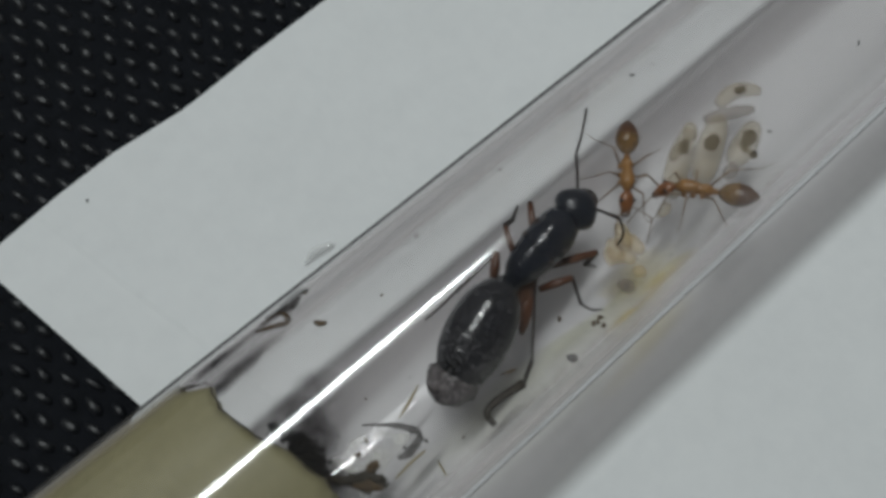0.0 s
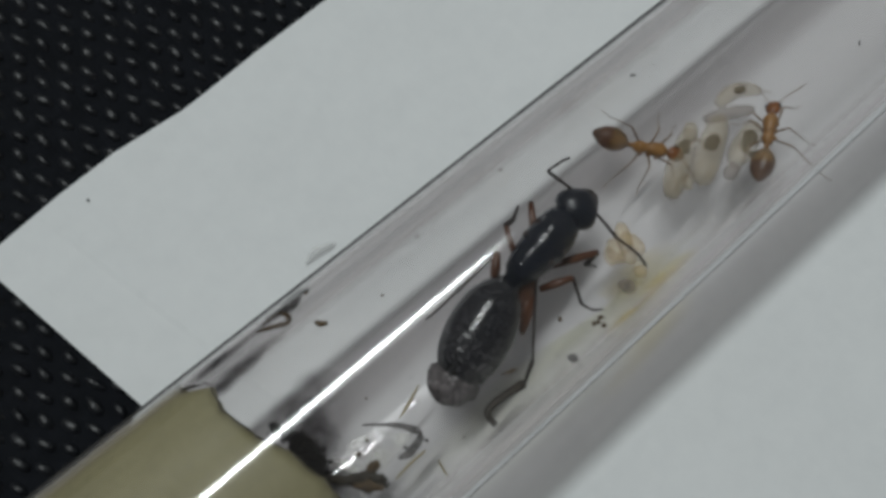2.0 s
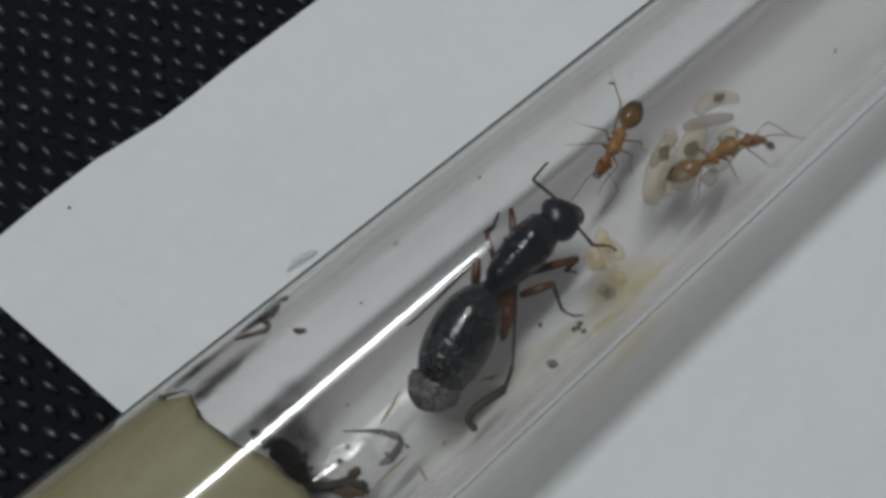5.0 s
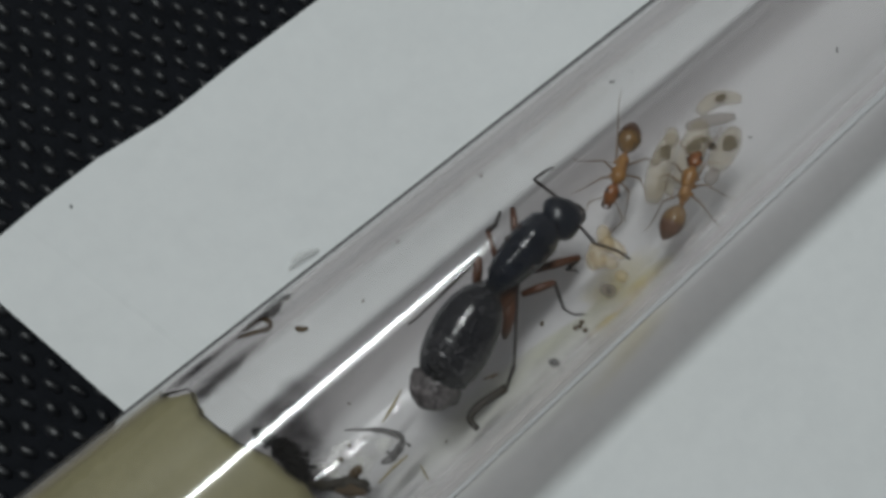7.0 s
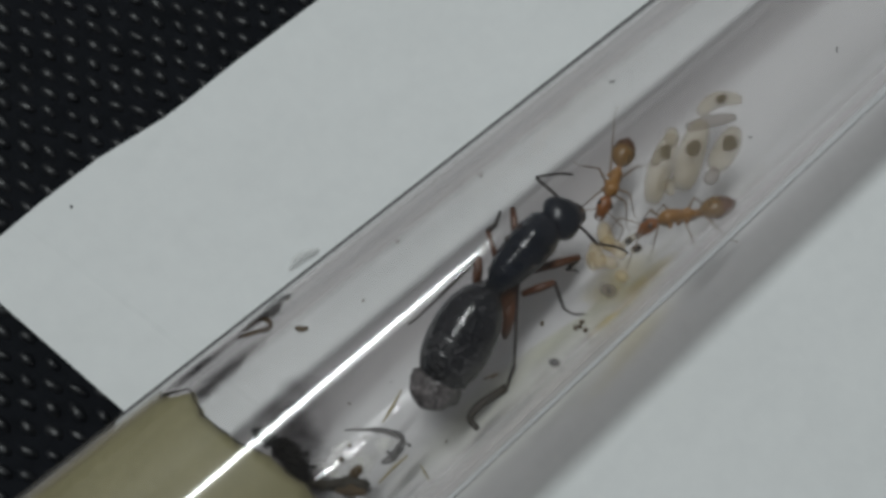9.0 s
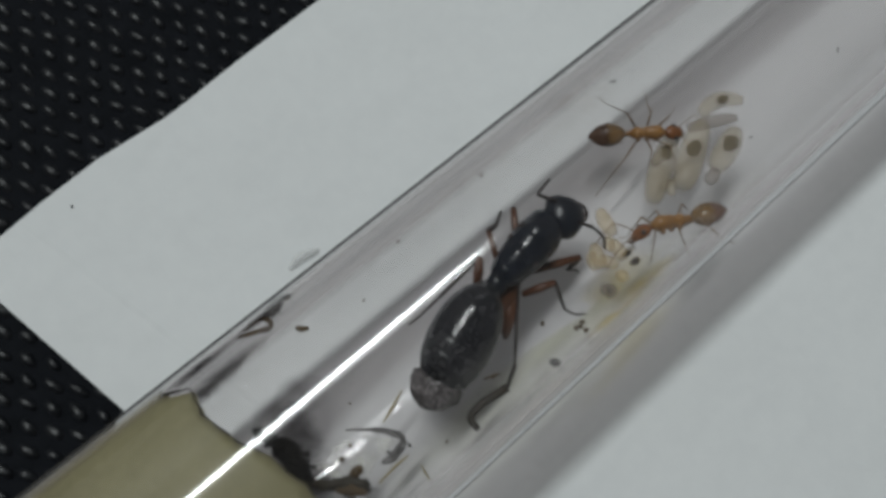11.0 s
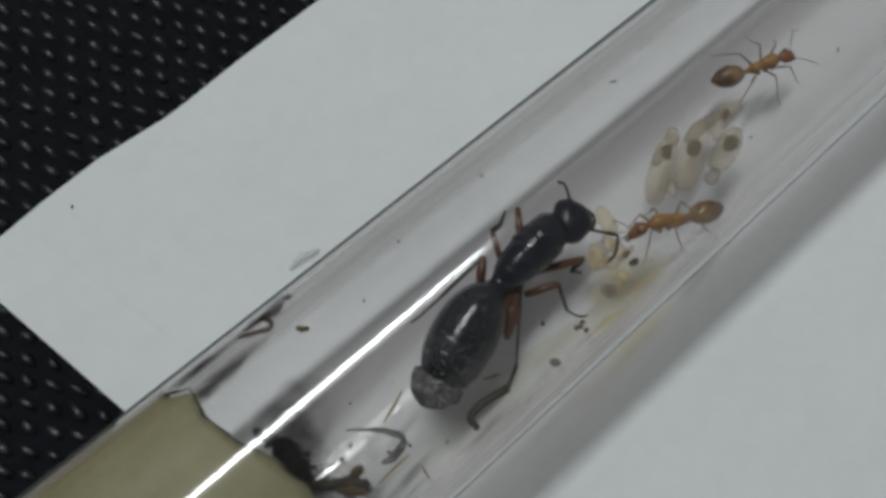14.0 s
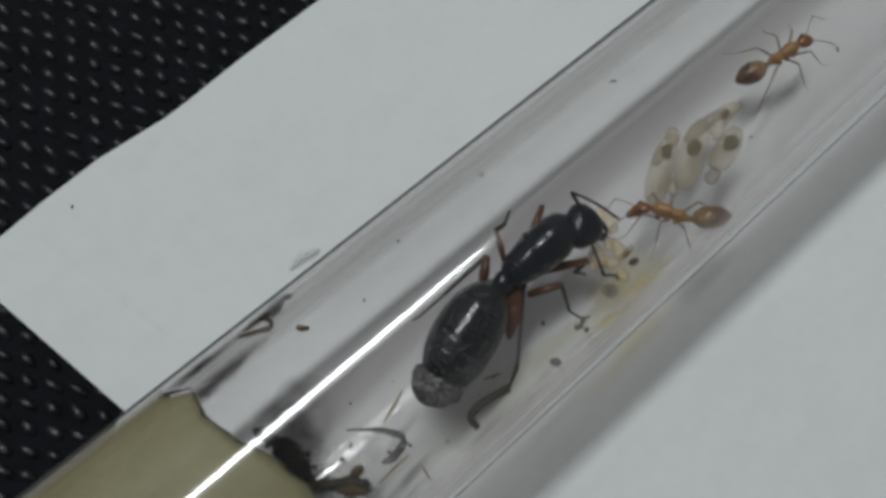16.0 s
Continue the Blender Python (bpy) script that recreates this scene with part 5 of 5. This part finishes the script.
    walk(right_scape, carried_along([
        (0.0, aim((4.82, -0.21, 3.15), (4.80, -2.11, 5.47))),
        (0.3, aim((4.83, -0.19, 3.15), (4.55, -2.04, 5.50))),
        (0.6, aim((4.83, -0.18, 3.15), (4.74, -2.28, 5.29))),
        (0.9, aim((4.83, -0.17, 3.15), (4.92, -3.16, 3.37))),
        (1.2, aim((4.83, -0.16, 3.15), (4.64, -3.02, 4.06))),
        (1.5, aim((4.84, -0.16, 3.15), (4.63, -3.09, 3.75))),
        (1.8, aim((4.84, -0.16, 3.15), (4.33, -3.00, 3.98))),
        (2.1, aim((4.82, -0.20, 3.15), (4.37, -3.06, 3.92))),
        (2.4, aim((4.75, -0.40, 3.15), (3.62, -2.61, 4.84))),
        (3.0, aim((4.56, -0.72, 3.15), (3.94, -3.46, 4.20))),
        (3.3, aim((4.44, -0.88, 3.15), (4.04, -3.45, 4.65))),
        (3.6, aim((4.48, -0.84, 3.15), (3.67, -2.93, 5.14))),
        (3.9, aim((4.48, -0.84, 3.15), (3.45, -2.93, 5.03))),
        (4.2, aim((4.53, -0.77, 3.15), (3.59, -2.87, 5.08))),
        (6.3, aim((4.54, -0.76, 3.15), (3.64, -2.91, 5.05))),
        (6.6, aim((4.54, -0.76, 3.15), (3.67, -2.93, 5.04))),
        (7.0, aim((4.53, -0.77, 3.15), (3.66, -2.87, 5.10))),
        (7.5, aim((4.52, -0.78, 3.15), (4.12, -3.16, 4.93))),
        (8.0, aim((4.52, -0.78, 3.15), (3.76, -3.06, 4.95))),
        (8.4, aim((4.52, -0.78, 3.15), (3.79, -2.96, 5.08))),
        (8.8, aim((4.52, -0.78, 3.15), (3.97, -2.99, 5.11))),
        (9.2, aim((4.52, -0.78, 3.15), (3.51, -2.87, 5.06))),
        (11.3, aim((4.48, -0.83, 3.15), (3.98, -1.87, 5.92))),
        (11.6, aim((4.47, -0.84, 3.15), (3.98, -1.86, 5.93))),
        (12.0, aim((4.47, -0.85, 3.15), (4.35, -1.84, 5.98))),
        (12.4, aim((4.46, -0.86, 3.15), (4.06, -1.93, 5.92))),
        (12.8, aim((4.45, -0.87, 3.15), (4.94, -2.34, 5.72))),
        (13.2, aim((4.32, -1.00, 3.15), (3.38, -3.19, 4.98))),
        (13.6, aim((4.32, -1.00, 3.15), (4.46, -3.14, 5.25))),
        (14.0, aim((4.36, -0.97, 3.15), (5.02, -2.91, 5.34))),
        (14.4, aim((4.37, -0.96, 3.15), (4.47, -3.28, 5.05))),
        (14.8, aim((4.25, -1.07, 3.15), (3.32, -3.51, 4.63))),
        (15.2, aim((4.19, -1.11, 3.15), (4.10, -3.49, 4.97))),
        (15.6, aim((4.01, -1.24, 3.15), (3.02, -3.66, 4.62))),
        (16.0, aim((3.94, -1.28, 3.15), (2.49, -3.43, 4.66))),
    ], SWAY))
    walk(right_funiculus, carried_along([
        (0.0, aim((4.80, -2.11, 5.47), (5.05, -3.30, 2.26))),
        (0.3, aim((4.55, -2.04, 5.50), (4.94, -3.15, 2.29))),
        (0.6, aim((4.74, -2.28, 5.29), (5.81, -3.78, 2.09))),
        (0.9, aim((4.92, -3.16, 3.37), (7.28, -4.90, 1.12))),
        (1.2, aim((4.64, -3.02, 4.06), (6.80, -5.52, 2.41))),
        (1.5, aim((4.63, -3.09, 3.75), (6.42, -5.82, 2.01))),
        (1.8, aim((4.33, -3.00, 3.98), (5.71, -5.79, 1.98))),
        (2.1, aim((4.37, -3.06, 3.92), (5.55, -5.74, 1.67))),
        (2.4, aim((3.62, -2.61, 4.84), (5.91, -3.63, 2.12))),
        (3.0, aim((3.94, -3.46, 4.20), (4.62, -6.15, 1.75))),
        (3.3, aim((4.04, -3.45, 4.65), (5.09, -5.74, 1.95))),
        (3.6, aim((3.67, -2.93, 5.14), (5.06, -5.16, 2.52))),
        (3.9, aim((3.45, -2.93, 5.03), (5.26, -4.80, 2.40))),
        (4.2, aim((3.59, -2.87, 5.08), (5.48, -4.51, 2.35))),
        (6.3, aim((3.64, -2.91, 5.05), (6.30, -3.80, 2.63))),
        (6.6, aim((3.67, -2.93, 5.04), (6.23, -4.19, 2.68))),
        (7.0, aim((3.66, -2.87, 5.10), (5.71, -5.23, 3.12))),
        (7.5, aim((4.12, -3.16, 4.93), (5.75, -5.84, 2.95))),
        (8.0, aim((3.76, -3.06, 4.95), (5.55, -5.73, 3.12))),
        (8.4, aim((3.79, -2.96, 5.08), (5.67, -5.38, 3.00))),
        (8.8, aim((3.97, -2.99, 5.11), (5.76, -5.24, 2.79))),
        (9.2, aim((3.51, -2.87, 5.06), (6.16, -4.32, 2.92))),
        (11.3, aim((3.98, -1.87, 5.92), (4.83, -3.28, 2.78))),
        (11.6, aim((3.98, -1.86, 5.93), (4.87, -3.14, 2.74))),
        (12.0, aim((4.35, -1.84, 5.98), (5.31, -3.77, 3.16))),
        (12.4, aim((4.06, -1.93, 5.92), (5.00, -3.65, 2.96))),
        (12.8, aim((4.94, -2.34, 5.72), (4.75, -3.23, 2.50))),
        (13.2, aim((3.38, -3.19, 4.98), (3.51, -5.28, 1.92))),
        (13.6, aim((4.46, -3.14, 5.25), (5.16, -4.32, 1.99))),
        (14.0, aim((5.02, -2.91, 5.34), (4.73, -3.86, 2.01))),
        (14.4, aim((4.47, -3.28, 5.05), (4.46, -3.23, 1.65))),
        (14.8, aim((3.32, -3.51, 4.63), (5.85, -3.61, 1.68))),
        (15.2, aim((4.10, -3.49, 4.97), (4.23, -2.01, 1.53))),
        (15.6, aim((3.02, -3.66, 4.62), (5.08, -4.41, 1.38))),
        (16.0, aim((2.49, -3.43, 4.66), (4.52, -4.35, 1.46))),
    ], SWAY))
    walk(grubs["held"], [(0.0, pose(0.01383, -0.00316, 0.00259, 0, 0, 0)), (0.3, pose(0.01470, -0.00265, 0.00254, 0, 0, 0)), (0.6, pose(0.01560, -0.00218, 0.00245, 0, 0, 20)), (0.9, pose(0.01663, -0.00271, 0.00246, 0, 0, 40)), (1.5, pose(0.01683, -0.00273, 0.00247, 0, 0, 40)), (16.0, pose(0.01691, -0.00290, 0.00256, 0, 0, 40))])
    carried_pair = [(0.0, pose(0.02216, -0.00364, 0.00276, 0, 0, 0)), (2.2, pose(0.02208, -0.00369, 0.00280, 0, 0, 0)), (4.2, pose(0.02323, -0.00468, 0.00424, 0, 0, 20)), (6.3, pose(0.02556, -0.00357, 0.00333, 0, 0, 30)), (6.6, pose(0.02451, -0.00290, 0.00290, 0, 0, 40)), (7.0, pose(0.02180, -0.00175, 0.00241, 0, 0, 60)), (7.5, pose(0.01695, -0.00116, 0.00226, 0, 0, 90)), (8.0, pose(0.01593, -0.00235, 0.00263, 0, 0, 100)), (8.4, pose(0.01305, -0.00311, 0.00290, 0, 0, 110)), (8.8, pose(0.01133, -0.00335, 0.00293, 0, 0, 120)), (9.2, pose(0.01108, -0.00396, 0.00325, 0, 0, 120)), (11.3, pose(0.01023, -0.00424, 0.00322, 0, 0, 130)), (16.0, pose(0.01018, -0.00419, 0.00318, 0, 0, 130))]
    walk(grubs["dark"], carried_pair)
    walk(grubs["second"], [(t, Matrix.Translation((-0.00015, -0.00078, 0.0004)) @ m) for t, m in carried_pair])
    walk(grubs["top"], [(0.0, pose(0.02534, -0.00053, 0.00205, 0, 0, 0)), (2.0, pose(0.02529, -0.00048, 0.00205, 0, 0, 0)), (11.3, pose(0.02513, -0.00075, 0.00206, 0, 0, 0)), (11.7, pose(0.02512, -0.00075, 0.00206, 0, 0, 0)), (12.1, pose(0.02455, -0.00197, 0.00225, 0, 0, 35)), (16.0, pose(0.02454, -0.00197, 0.00225, 0, 0, 35))])
    walk(grubs["under"], [(0.0, pose(0.02377, -0.00098, 0.00192, 0, 0, 0)), (2.0, pose(0.02373, -0.00094, 0.00191, 0, 0, 0)), (11.3, pose(0.02366, -0.00119, 0.00195, 0, 0, 0)), (11.7, pose(0.02366, -0.00119, 0.00195, 0, 0, 0)), (12.1, pose(0.02302, -0.00098, 0.00192, 0, 0, 25)), (16.0, pose(0.02301, -0.00099, 0.00192, 0, 0, 25))])
    walk(grubs["near", 0], [(0.0, pose(0.01011, -0.00270, 0.00235, 0, 0, 0)), (2.0, pose(0.01011, -0.00269, 0.00234, 0, 0, 0)), (9.2, pose(0.01056, -0.00238, 0.00221, 0, 0, 0)), (11.3, pose(0.01143, -0.00155, 0.00194, 0, 0, 15)), (16.0, pose(0.01153, -0.00150, 0.00193, 0, 0, 15))])


motions()
